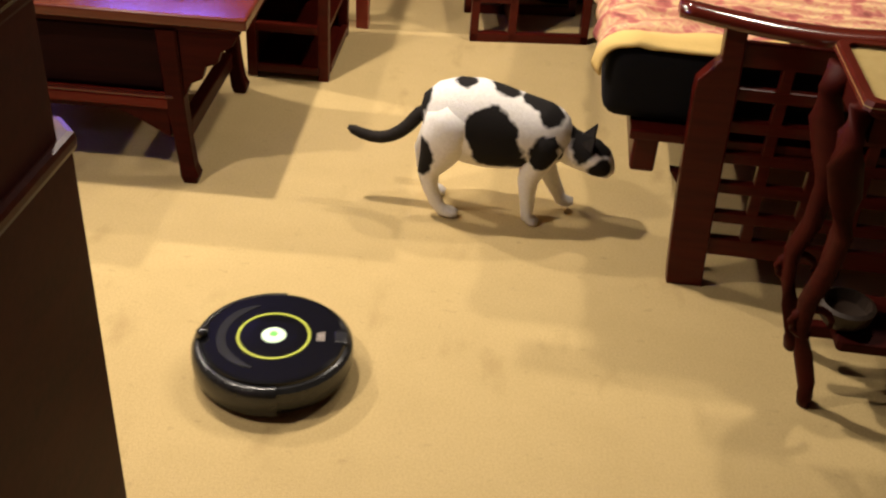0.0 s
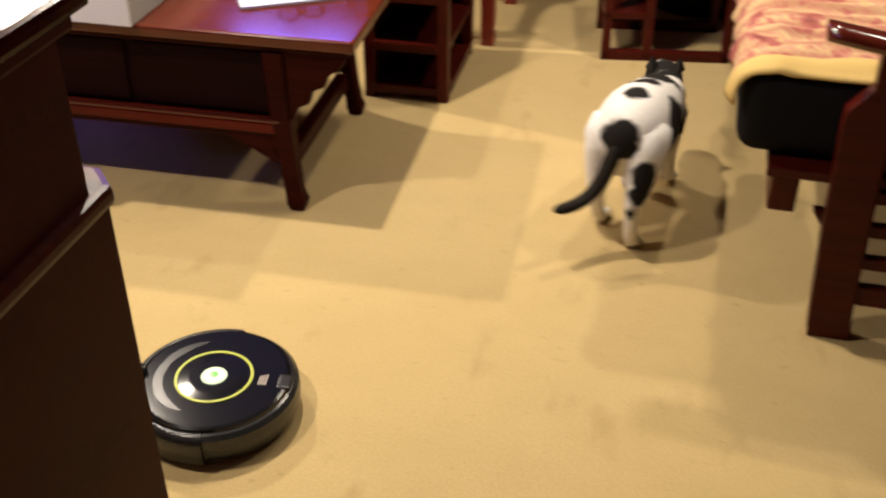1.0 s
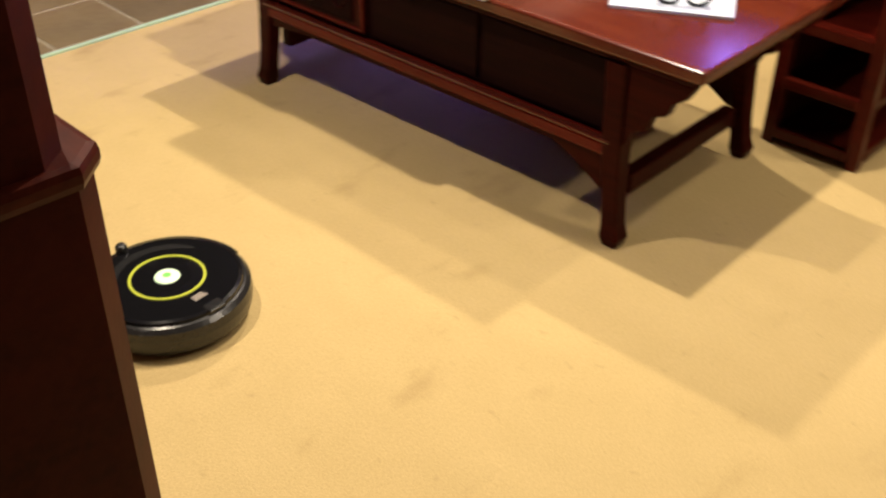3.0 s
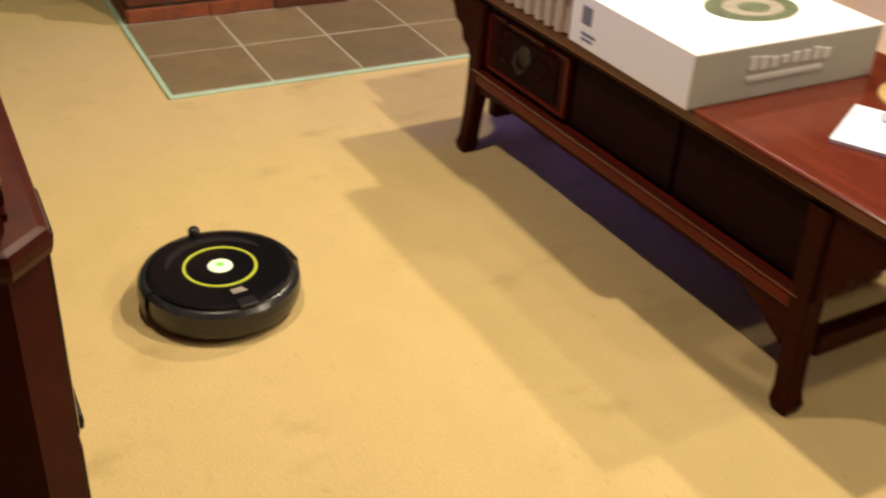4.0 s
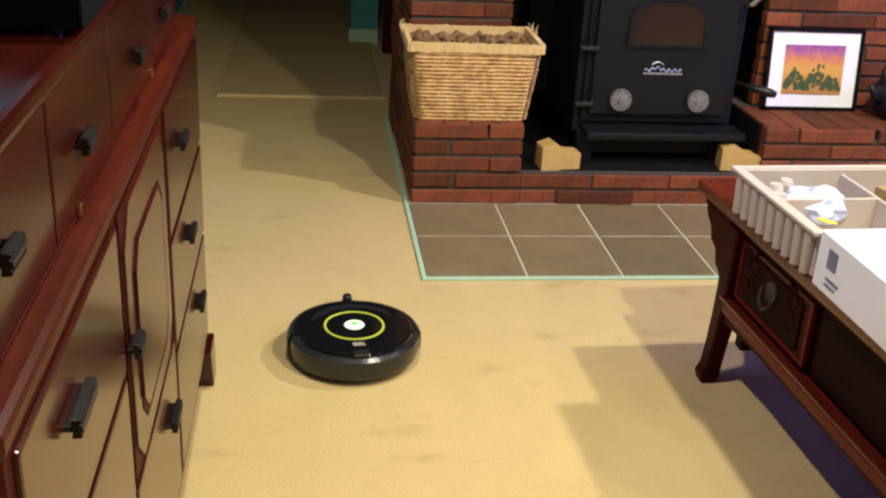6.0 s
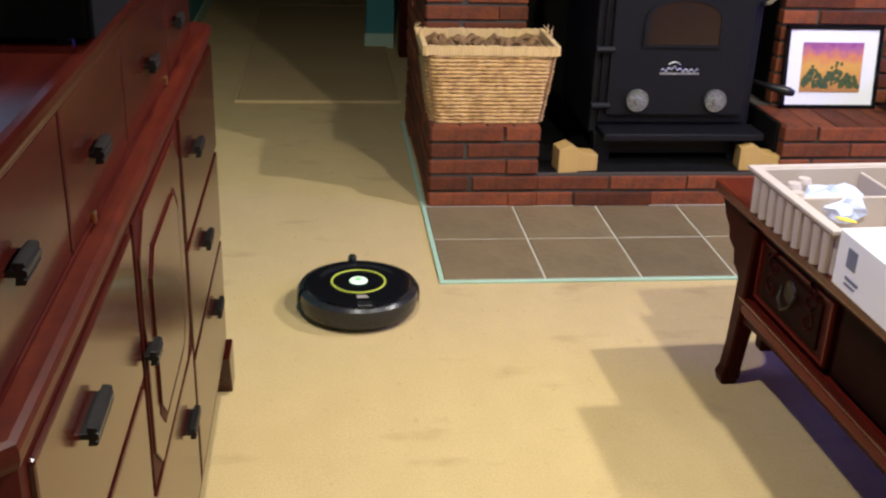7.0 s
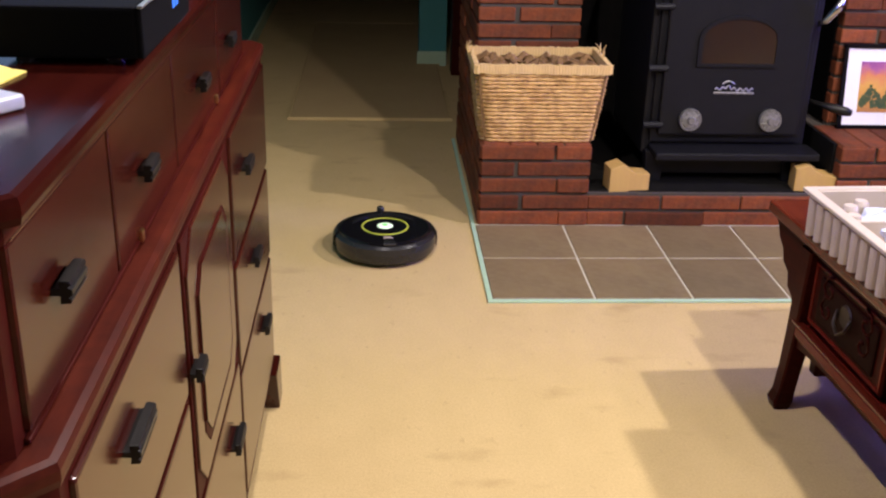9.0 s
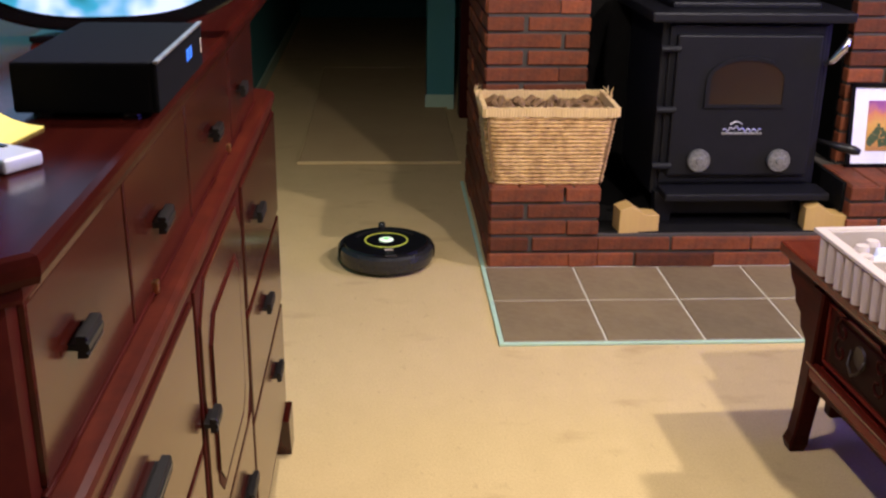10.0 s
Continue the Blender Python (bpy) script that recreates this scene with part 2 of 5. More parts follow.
def tube(rows, seg=12, bm=None, flat=1.0):
    """A limb through rows of (x, y, z, radius) or (x, y, z, rx, rz): closed at both ends."""
    bm = bm or bmesh.new()
    pts = [Vector(r[:3]) for r in rows]
    rings = []
    for i, r in enumerate(rows):
        d = (pts[min(i + 1, len(pts) - 1)] - pts[max(i - 1, 0)]).normalized()
        side = d.cross(Vector((0, 0, 1)))
        side = side.normalized() if side.length > 0.2 else Vector((0, 1, 0)) - d * d.y
        side.normalize()
        if i and side.dot(last) < 0:
            side = -side
        last = side
        up = side.cross(d).normalized()
        ra, rb = (r[3], r[3] * flat) if len(r) == 4 else (r[3], r[4])
        rings.append([bm.verts.new(pts[i] + side * (ra * math.cos(2 * math.pi * k / seg)) + up * (rb * math.sin(2 * math.pi * k / seg))) for k in range(seg)])
    for A, C in zip(rings, rings[1:]):
        for k in range(seg):
            bm.faces.new((A[k], A[(k + 1) % seg], C[(k + 1) % seg], C[k]))
    bm.faces.new(rings[0][::-1])
    bm.faces.new(rings[-1])
    return bm


def setting(ob, label, category):
    return tagged(ob, label, category, kind="structure")


# ---- the room ----
def room():
    fl = part("floor", B(-4.2, 4.0, -7.0, 7.2, -0.12, 0.0), CARPET)
    setting(fl, "worn tan yellow cut-pile carpet with faint stains", "floor")
    # runner in the hall with a pale bound edge
    mat = thing("hall_runner", "flat brown hall runner with a pale bound edge", "rug", pose(-0.38, 2.62, 0))
    part("carpet_strip", B(-0.385, 0.385, -0.55, 1.90, 0.0, 0.012, bevel=0.003), HALL, mat)
    for a in ((-0.40, 0.40, -0.568, -0.551), (-0.40, 0.40, 1.901, 1.918), (-0.40, -0.386, -0.551, 1.901), (0.386, 0.40, -0.551, 1.901)):
        part("binding", B(*a, 0.0, 0.014, bevel=0.003), CARPET, mat, "pale bound edge")
    ce = part("ceiling", B(-4.2, 4.0, -7.0, 7.2, 2.5, 2.62), WALL)
    setting(ce, "plain dark unseen ceiling that keeps bounced light low", "ceiling")
    for name, a in {
        "wall_far_west": (-4.3, -4.2, -7.1, 7.2),
        "wall_hall_side": (-4.2, -1.27, 3.0, 3.1),
        # added unseen wall: keeps the west glow panel's light out of the room
        "wall_glow_block": (-4.2, -1.27, -2.3, -2.2),
        "wall_south": (-4.2, 4.0, -7.1, -7.0),
        "wall_north": (-1.27, 4.0, 7.1, 7.2),
        "wall_behind_chimney": (0.42, 4.0, 1.78, 1.9),
    }.items():
        w = part(name, B(*a, 0.0, 2.5), TEAL if name == "wall_north" else WALL)
        setting(w, "teal painted wall" if name == "wall_north" else "plain painted wall", "wall")
    # east wall; its window is added, unseen, for the blue tabletop sheen and fill
    bm = bmesh.new()
    bx(bm, 4.0, 4.1, -7.1, -1.0, 0, 2.5)
    bx(bm, 4.0, 4.1, -0.1, 7.2, 0, 2.5)
    bx(bm, 4.0, 4.1, -1.0, -0.1, 0, 0.9)
    bx(bm, 4.0, 4.1, -1.0, -0.1, 2.25, 2.5)
    setting(part("wall_east", bm, WALL), "plain painted wall with an added window opening", "wall")
    win = thing("added_window_1", "added unseen window for blue fill and tabletop sheen", "window", kind="structure")
    bm = bmesh.new()
    for a in ((-1.0, -0.95, 0.9, 2.25), (-0.15, -0.1, 0.9, 2.25), (-0.95, -0.15, 0.9, 0.95), (-0.95, -0.15, 2.2, 2.25), (-0.57, -0.53, 0.95, 2.2)):
        bx(bm, 3.99, 4.06, *a, bevel=0.004)
    part("window_frame", bm, DARKWOOD, win)
    # added glow panel, tuned for how much blue reaches the room
    sky = part("backdrop", B(4.4, 4.42, -2.2, 1.2, 0.6, 2.9), glow("dusk_fill_glow", (0.20, 0.17, 1.0), 22.0))
    setting(sky, "plain blue glowing panel behind the added window", "sky")
    # west wall; the window over the dresser is added, unseen, for blue fill light
    bm = bmesh.new()
    bx(bm, -1.27, -1.13, -2.2, -1.55, 0, 2.5)
    bx(bm, -1.27, -1.13, -0.45, 7.1, 0, 2.5)
    bx(bm, -1.27, -1.13, -1.55, -0.45, 0, 1.40)
    bx(bm, -1.27, -1.13, -1.55, -0.45, 2.20, 2.5)
    setting(part("wall_west", bm, TEAL), "teal painted wall with an added window opening over the dresser", "wall")
    win = thing("added_window_2", "added unseen window over the dresser for blue fill light", "window", kind="structure")
    for a in ((-1.55, -1.50, 1.40, 2.20), (-0.50, -0.45, 1.40, 2.20), (-1.50, -0.50, 1.40, 1.45), (-1.50, -0.50, 2.15, 2.20), (-1.02, -0.98, 1.45, 2.15)):
        part("frame_bar", B(-1.20, -1.13, *a, bevel=0.004), DARKWOOD, win)
    # glowing panel behind the added opening, the source of the blue fill
    sky = part("backdrop", B(-1.62, -1.60, -2.15, 0.2, 1.0, 2.48), glow("evening_fill_glow", (0.20, 0.17, 1.0), 4.2))
    setting(sky, "plain blue glowing panel behind the added window", "sky")
    # the stub of wall at the hall's opening, with its skirting
    s = part("wall_hall_stub", B(-0.10, 0.06, 3.28, 3.44, 0.0, 2.5), TEAL)
    setting(s, "teal painted end of a wall beside the dark hall", "wall")
    b = part("baseboard", B(-0.112, 0.06, 3.26, 3.28, 0.0, 0.085, bevel=0.004), PALE)
    setting(b, "pale green painted skirting board", "baseboard")
    b = part("baseboard", B(-1.13, -1.115, -0.2, 7.0, 0.0, 0.085, bevel=0.004), PALE)
    setting(b, "pale green painted skirting board", "baseboard")
    d = part("door_frame", B(0.075, 0.42, 3.02, 3.16, 0.0, 2.5, bevel=0.006), DARKWOOD)
    setting(d, "dark stained wooden door post at the hall", "door frame")
    w = part("wall_hall_east", B(0.30, 0.42, 1.9, 3.02, 0.0, 2.5), DARKWOOD)
    setting(w, "dark panelled wall of the hall", "wall")


room()

COURSE = 0.062
BRICKS = {}


def brick_mesh(length, depth=0.05, h=0.050):
    key = (round(length * 200), depth, h)
    if key not in BRICKS:
        bm = B(0, key[0] / 200, -0.004, depth, 0, h, bevel=0.0035, seg=1)
        me = bpy.data.meshes.new("brick")
        bm.to_mesh(me)
        bm.free()
        me.materials.append(BRICK)
        BRICKS[key] = me
    return BRICKS[key]


def lay_bricks(parent, m, length, courses, stretcher=0.30, first=0, head=()):
    """Rows of bricks on a wall face: m puts x along the wall, y into it, z up. Courses in head are laid as headers."""
    rng = random.Random(int(length * 1000) + courses)
    for c in range(courses):
        unit = 0.098 if c in head else stretcher
        u = -((c + first) % 2) * unit * 0.5 - rng.uniform(0, 0.03)
        while u < length - 0.012:
            a, b = max(u, 0.0), min(u + unit - 0.011, length)
            if b - a > 0.018:
                o = new("brick", brick_mesh(b - a))
                o.parent = parent
                o.matrix_basis = m @ pose(a, rng.uniform(-0.003, 0.003), c * COURSE + 0.008, rng.uniform(-0.6, 0.6), rng.uniform(-0.4, 0.4), rng.uniform(-0.5, 0.5))
            u += unit + rng.uniform(-0.012, 0.012)


def chimney():
    bm = bmesh.new()
    bx(bm, 0.028, 0.410, 0.652, 1.76, 0, 0.306)
    bx(bm, 0.028, 0.398, 0.957, 1.76, 0.306, 2.5)
    bx(bm, 0.410, 1.337, 0.652, 1.76, 0, 0.130)
    bx(bm, 1.337, 2.6, 0.652, 1.76, 0, 0.306)
    bx(bm, 1.397, 2.6, 0.957, 1.76, 0.306, 2.5)
    core = part("chimney_breast", bm, MORTAR)
    setting(core, "red brick chimney breast with low ledges beside a niche", "chimney")
    # brick faces: ledges, base, pillars, and the sides towards the hall
    lay_bricks(core, pose(0.022, 0.646, 0), 0.394, 5)
    lay_bricks(core, pose(0.417, 0.646, 0), 0.92, 2, first=1)
    lay_bricks(core, pose(1.331, 0.646, 0), 1.2, 5, first=1)
    lay_bricks(core, pose(0.022, 0.951, 0.31), 0.38, 20, first=1)
    lay_bricks(core, pose(1.391, 0.951, 0.31), 1.2, 20)
    lay_bricks(core, pose(0.022, 1.75, 0, 0, 0, -90), 1.10, 5)
    lay_bricks(core, pose(0.022, 1.75, 0.31, 0, 0, -90), 0.79, 20)
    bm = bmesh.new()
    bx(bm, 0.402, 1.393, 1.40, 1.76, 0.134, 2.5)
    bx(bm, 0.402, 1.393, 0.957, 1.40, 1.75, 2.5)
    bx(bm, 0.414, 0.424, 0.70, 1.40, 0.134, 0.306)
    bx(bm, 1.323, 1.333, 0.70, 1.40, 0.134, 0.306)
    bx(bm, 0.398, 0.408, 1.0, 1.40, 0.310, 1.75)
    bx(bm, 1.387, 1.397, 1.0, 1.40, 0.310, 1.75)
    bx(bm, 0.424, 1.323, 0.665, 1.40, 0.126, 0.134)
    n = part("chimney_niche", bm, NICHEDARK)
    setting(n, "near-black lining of the stove niche", "niche")
    # capping bricks on the ledges, laid flat
    for x0, n in ((0.022, 4), (1.331, 8)):
        for i in range(n):
            o = new("brick", brick_mesh(0.285, 0.089, 0.045))
            o.parent = core
            o.matrix_basis = pose(x0 + 0.006 + i * 0.098, 0.652, 0.266, 0, 0, 90) @ pose(0, -0.089, 0)


def hearth():
    h = part("hearth", B(0.0, 2.6, 0.0, 0.652, 0.0, 0.006), GROUT)
    setting(h, "hearth of brown slate tiles with pale grout", "hearth")
    kinds = {}
    for i in range(8):
        for j in range(2):
            key = (i == 0, j == 0)
            if key not in kinds:
                bm = B(-0.014 if i == 0 else 0, 0.302, -0.012 if j == 0 else 0, 0.302, 0, 0.006, bevel=0.002, seg=1)
                kinds[key] = bpy.data.meshes.new("tile")
                bm.to_mesh(kinds[key])
                bm.free()
                kinds[key].materials.append(TILE)
            o = new("tile", kinds[key])
            o.parent = h
            o.location = (0.024 + 0.31 * i, 0.022 + 0.31 * j, 0.0035)
    t = part("floor_tape", B(-0.006, 2.6, -0.008, 0.008, 0.0, 0.008, bevel=0.002), TAPE)
    setting(t, "pale green masking tape along the hearth tiles", "tape")
    t = part("floor_tape", B(-0.006, 0.009, 0.0085, 1.74, 0.0, 0.008, bevel=0.002), TAPE)
    setting(t, "pale green masking tape along the chimney side", "tape")


def stove():
    s = thing("wood_stove", "black cast iron wood stove with arched glass door", "stove", pose(0.947, 0.80, 0.13))
    # local: x across, y into the niche, z from the brick base
    bm = bmesh.new()
    bx(bm, -0.31, 0.31, 0.02, 0.52, 0.10, 0.745, bevel=0.012)
    bx(bm, -0.285, 0.285, 0.0, 0.03, 0.15, 0.73, bevel=0.006)
    part("body", bm, IRON, s)
    part("top_plate", B(-0.365, 0.365, -0.05, 0.56, 0.745, 0.782, bevel=0.009), IRON, s)
    part("cook_plate", B(-0.27, 0.27, 0.05, 0.5, 0.782, 0.805, bevel=0.008), IRON, s)
    door = part("door", B(-0.262, 0.262, -0.026, 0.0, 0.185, 0.700, bevel=0.007), IRON, s)
    arch = [(-0.134, 0.452), (0.134, 0.452)] + [(0.134 * math.cos(a), 0.540 + 0.072 * math.sin(a)) for a in np.linspace(0, math.pi, 15)]
    part("window", prism(arch, "y", -0.030, -0.024), SOOTGLASS, door, "sooty arched stove window")
    big = [(x * 1.12, 0.53 + (z - 0.53) * 1.15) for x, z in arch]
    bm = bmesh.new()
    n = len(arch)
    for y0 in (-0.034,):
        A = [bm.verts.new((x, y0, z)) for x, z in arch]
        C = [bm.verts.new((x, y0, z)) for x, z in big]
        D = [bm.verts.new((x, -0.026, z)) for x, z in big]
        E = [bm.verts.new((x, -0.028, z)) for x, z in arch]
        for i in range(n):
            j = (i + 1) % n
            bm.faces.new((A[i], A[j], C[j], C[i]))
            bm.faces.new((C[i], C[j], D[j], D[i]))
            bm.faces.new((A[i], E[i], E[j], A[j]))
    part("window_frame", bm, IRON, door)
    part("ash_lip", B(-0.285, 0.325, -0.115, 0.02, 0.112, 0.140, bevel=0.007), IRON, s)
    part("ash_pan", B(-0.24, 0.24, -0.01, 0.05, 0.03, 0.11, bevel=0.006), IRON, s)
    for x in (-0.27, 0.25):
        part("leg", prism([(x - 0.03, 0.12), (x + 0.05, 0.12), (x + 0.035, 0.0), (x - 0.02, 0.0)], "y", -0.02, 0.04, bevel=0.004), IRON, s)
        part("leg", prism([(x - 0.03, 0.12), (x + 0.05, 0.12), (x + 0.035, 0.0), (x - 0.02, 0.0)], "y", 0.42, 0.48, bevel=0.004), IRON, s)
    for z in (0.22, 0.43, 0.65):
        bm = lathe([(0, -0.035), (0.013, -0.035), (0.013, 0.035), (0, 0.035)], 12, m=pose(-0.285, -0.02, z) @ pose(0, 0, 0, 0, 90, 0))
        part("hinge", bm, IRON, s, smooth=False)
    # two chromed draught wheels with spokes
    for x in (-0.152, 0.146):
        bm = lathe([(0, 0.034), (0.012, 0.034), (0.016, 0.026), (0.03, 0.024), (0.038, 0.014), (0.040, 0.006), (0.036, 0.0), (0, 0.0)], 28)
        lathe([(0.034, 0.018), (0.036, 0.024), (0.040, 0.024), (0.042, 0.016), (0.041, 0.004)], 28, bm)
        w = part("draught_knob", bm, PEWTERLIGHT, s, "polished chrome draught wheel")
        w.matrix_basis = pose(x, -0.026, 0.246, 90, 0, 0)
        for k in range(9):
            part("spoke", B(0.012, 0.0355, -0.0035, 0.0035, 0.016, 0.026, bevel=0.002, m=pose(0, 0, 0, 0, 0, 40 * k)), PEWTERLIGHT, w)
    # maker's badge: a flourish over a bar
    bm = bmesh.new()
    bx(bm, -0.075, 0.075, -0.031, -0.025, 0.340, 0.349, bevel=0.003)
    tube([(-0.070 + 0.140 * k / 28, -0.029, 0.357 + 0.006 * math.sin(k * 1.45) + 0.010 * math.exp(-((k - 9) / 4) ** 2), 0.0034) for k in range(29)], 6, bm)
    tube([(-0.045 + 0.045 * k / 8, -0.029, 0.378 + 0.010 * math.sin(k * math.pi / 8), 0.003) for k in range(9)], 6, bm)
    part("badge", bm, PEWTERLIGHT, s, "small dull silvery badge flourish")
    bm = tube([(0.275, -0.03, 0.60, 0.010), (0.29, -0.055, 0.615, 0.012), (0.315, -0.075, 0.66, 0.016), (0.33, -0.08, 0.70, 0.012)], 12)
    part("door_handle", bm, CHROME, s, "coiled steel door handle", smooth=True)
    bm = tube([(0.31, 0.06, 0.30, 0.008), (0.34, 0.0, 0.30, 0.009), (0.37, -0.03, 0.295, 0.016), (0.42, -0.05, 0.285, 0.018), (0.44, -0.055, 0.28, 0.012)], 12)
    part("damper_lever", bm, PEWTER, s, "grey damper lever", smooth=True)
    part("flue", lathe([(0, 0.8), (0.09, 0.8), (0.09, 1.66), (0, 1.66)], 28, m=pose(0, 0.3, 0)), IRON, s, smooth=False)


def stove_blocks():
    for x, rz in ((0.567, 6), (1.262, -6)):
        bm = prism([(-0.075, 0), (0.075, 0), (0.075, 0.065), (0.02, 0.07), (0.0, 0.085), (-0.03, 0.105), (-0.075, 0.09)], "y", -0.02, 0.06, bevel=0.003)
        o = part("wooden_block", bm, WOODBLOCK)
        o.matrix_basis = pose(x, 0.685, 0.128, 0, 0, rz)
        tagged(o, "rough yellow pine block on the brick stove base", "wood block", "blocks under the stove")


STRAW = vary(material("seagrass", (0.56, 0.33, 0.115), 0.8, grain=((34, (1, 1, 1), 0.8, (0.22, 0.11, 0.032)), (14, (1, 1, 1), 0.5, (0.70, 0.46, 0.19))), bump=0.5, bump_scale=250), 0.2)
RAFFIA = material("raffia_rim", (0.66, 0.46, 0.20), 0.7, grain=((60, (1, 1, 0.2), 0.35, (0.42, 0.26, 0.11)),), bump=0.2, bump_scale=300)
CONE = material("pine_cone", (0.22, 0.115, 0.04), 0.85, grain=((40, (1, 1, 1), 0.8, (0.05, 0.026, 0.012)), (90, (1, 1, 1), 0.4, (0.34, 0.20, 0.08))), bump=0.5, bump_scale=120)


def rope_ring(bm, hx, hy, z, r, rng, c=0.03, n=44):
    """A twisted strand round a rounded rectangle."""
    pts = []
    per = [(hx - c, hy), (-hx + c, hy), (-hx, hy - c), (-hx, -hy + c), (-hx + c, -hy), (hx - c, -hy), (hx, -hy + c), (hx, hy - c)]
    loop = per + per[:1]
    for (a, b), (e, f) in zip(loop, loop[1:]):
        k = max(2, int(n * math.hypot(e - a, f - b) / (4 * (hx + hy))))
        for i in range(k):
            pts.append(Vector((a + (e - a) * i / k, b + (f - b) * i / k, z)))
    m = len(pts)
    ph = rng.uniform(0, 6.28)
    rings = []
    for i, p in enumerate(pts):
        d = (pts[(i + 1) % m] - pts[i - 1]).normalized()
        side = d.cross(Vector((0, 0, 1))).normalized()
        w = r * (1.0 + 0.13 * math.sin(i * 2.4 + ph)) + rng.uniform(-0.0008, 0.0008)
        off = Vector((0, 0, rng.uniform(-0.0015, 0.0015))) + side * rng.uniform(-0.0015, 0.0015)
        rings.append([bm.verts.new(p + off + side * (w * math.cos(q)) + Vector((0, 0, w * math.sin(q)))) for q in np.linspace(0, 2 * math.pi, 7)[:-1]])
    for i in range(m):
        A, C = rings[i], rings[(i + 1) % m]
        for q in range(6):
            bm.faces.new((A[q], A[(q + 1) % 6], C[(q + 1) % 6], C[q]))


def basket():
    s = thing("seagrass_basket", "tapered woven seagrass basket with pale raffia rim on brick ledge", "basket", pose(0.227, 0.80, 0.311))
    rng = random.Random(4)
    H, rows = 0.285, 18

    def half(z):
        k = min(1.0, z / 0.27) ** 0.85
        return 0.199 + 0.034 * k, 0.118 + 0.032 * k
    bm = bmesh.new()
    for i in range(rows):
        z = 0.006 + i * (H - 0.03) / rows
        hx, hy = half(z)
        rope_ring(bm, hx, hy, z, 0.0072, rng, n=130)
    part("weave", bm, STRAW, s, smooth=True)
    bm = bmesh.new()
    V = []
    for z in (0.004, 0.10, 0.20, 0.27):
        hx, hy = half(z)
        hx, hy = hx - 0.006, hy - 0.006
        V.append([bm.verts.new(p) for p in ((hx, hy, z), (-hx, hy, z), (-hx, -hy, z), (hx, -hy, z))])
    for A, C in zip(V, V[1:]):
        for i in range(4):
            bm.faces.new((A[i], A[(i + 1) % 4], C[(i + 1) % 4], C[i]))
    bm.faces.new(V[0])
    # the lining's dark colour puts shade into the gaps between strands
    part("lining", bm, CONE, s, "dark sheet behind the weave, putting shade in its gaps")
    # raffia rim of upright stitches
    bm = bmesh.new()
    hx, hy = half(0.28)
    for n, along in ((46, "x"), (28, "y")):
        L = hx if along == "x" else hy
        for sgn in (-1, 1):
            for i in range(n):
                u = -L + (i + 0.5) * 2 * L / n
                w = L / n * 0.985
                t = rng.uniform(-0.002, 0.002)
                if along == "x":
                    bx(bm, u - w, u + w, sgn * hy - 0.009, sgn * hy + 0.009, 0.252 + t, 0.286 + t, bevel=0.0016, seg=1)
                else:
                    bx(bm, sgn * hx - 0.009, sgn * hx + 0.009, u - w, u + w, 0.252 + t, 0.286 + t, bevel=0.0016, seg=1)
    part("rim", bm, RAFFIA, s, "pale stitched raffia rim")
    # frayed ends at the back and side corners
    for sgn in (-1, 1):
        for k in range(4):
            bm = bmesh.new()
            x = sgn * (hx + rng.uniform(-0.01, 0.012))
            y = rng.uniform(-0.02, 0.12)
            tube([(x, y, 0.27, 0.003), (x + sgn * rng.uniform(0, 0.015), y + rng.uniform(-0.01, 0.01), 0.30, 0.0028), (x + rng.uniform(-0.015, 0.015), y + rng.uniform(-0.02, 0.02), 0.322, 0.001)], 5, bm)
            part("frayed_strand", bm, RAFFIA, s)
    # kindling inside
    bm = bmesh.new()
    for k in range(34):
        x, y = rng.uniform(-0.2, 0.2), rng.uniform(-0.1, 0.12)
        a = rng.uniform(0, 6.28)
        L = rng.uniform(0.03, 0.06)
        tube([(x - L * math.cos(a), y - L * math.sin(a) * 0.5, 0.235 + rng.uniform(0, 0.02), 0.012), (x, y, 0.255 + rng.uniform(0, 0.02), 0.015), (x + L * math.cos(a), y + L * math.sin(a) * 0.5, 0.24, 0.010)], 6, bm)
    w = part("pine_cones", bm, CONE)
    w.matrix_basis = pose(0.222, 0.80, 0.311)
    tagged(w, "brown kindling and cones filling the woven basket", "kindling", kind="stuff")


chimney()
hearth()
stove()
stove_blocks()
basket()


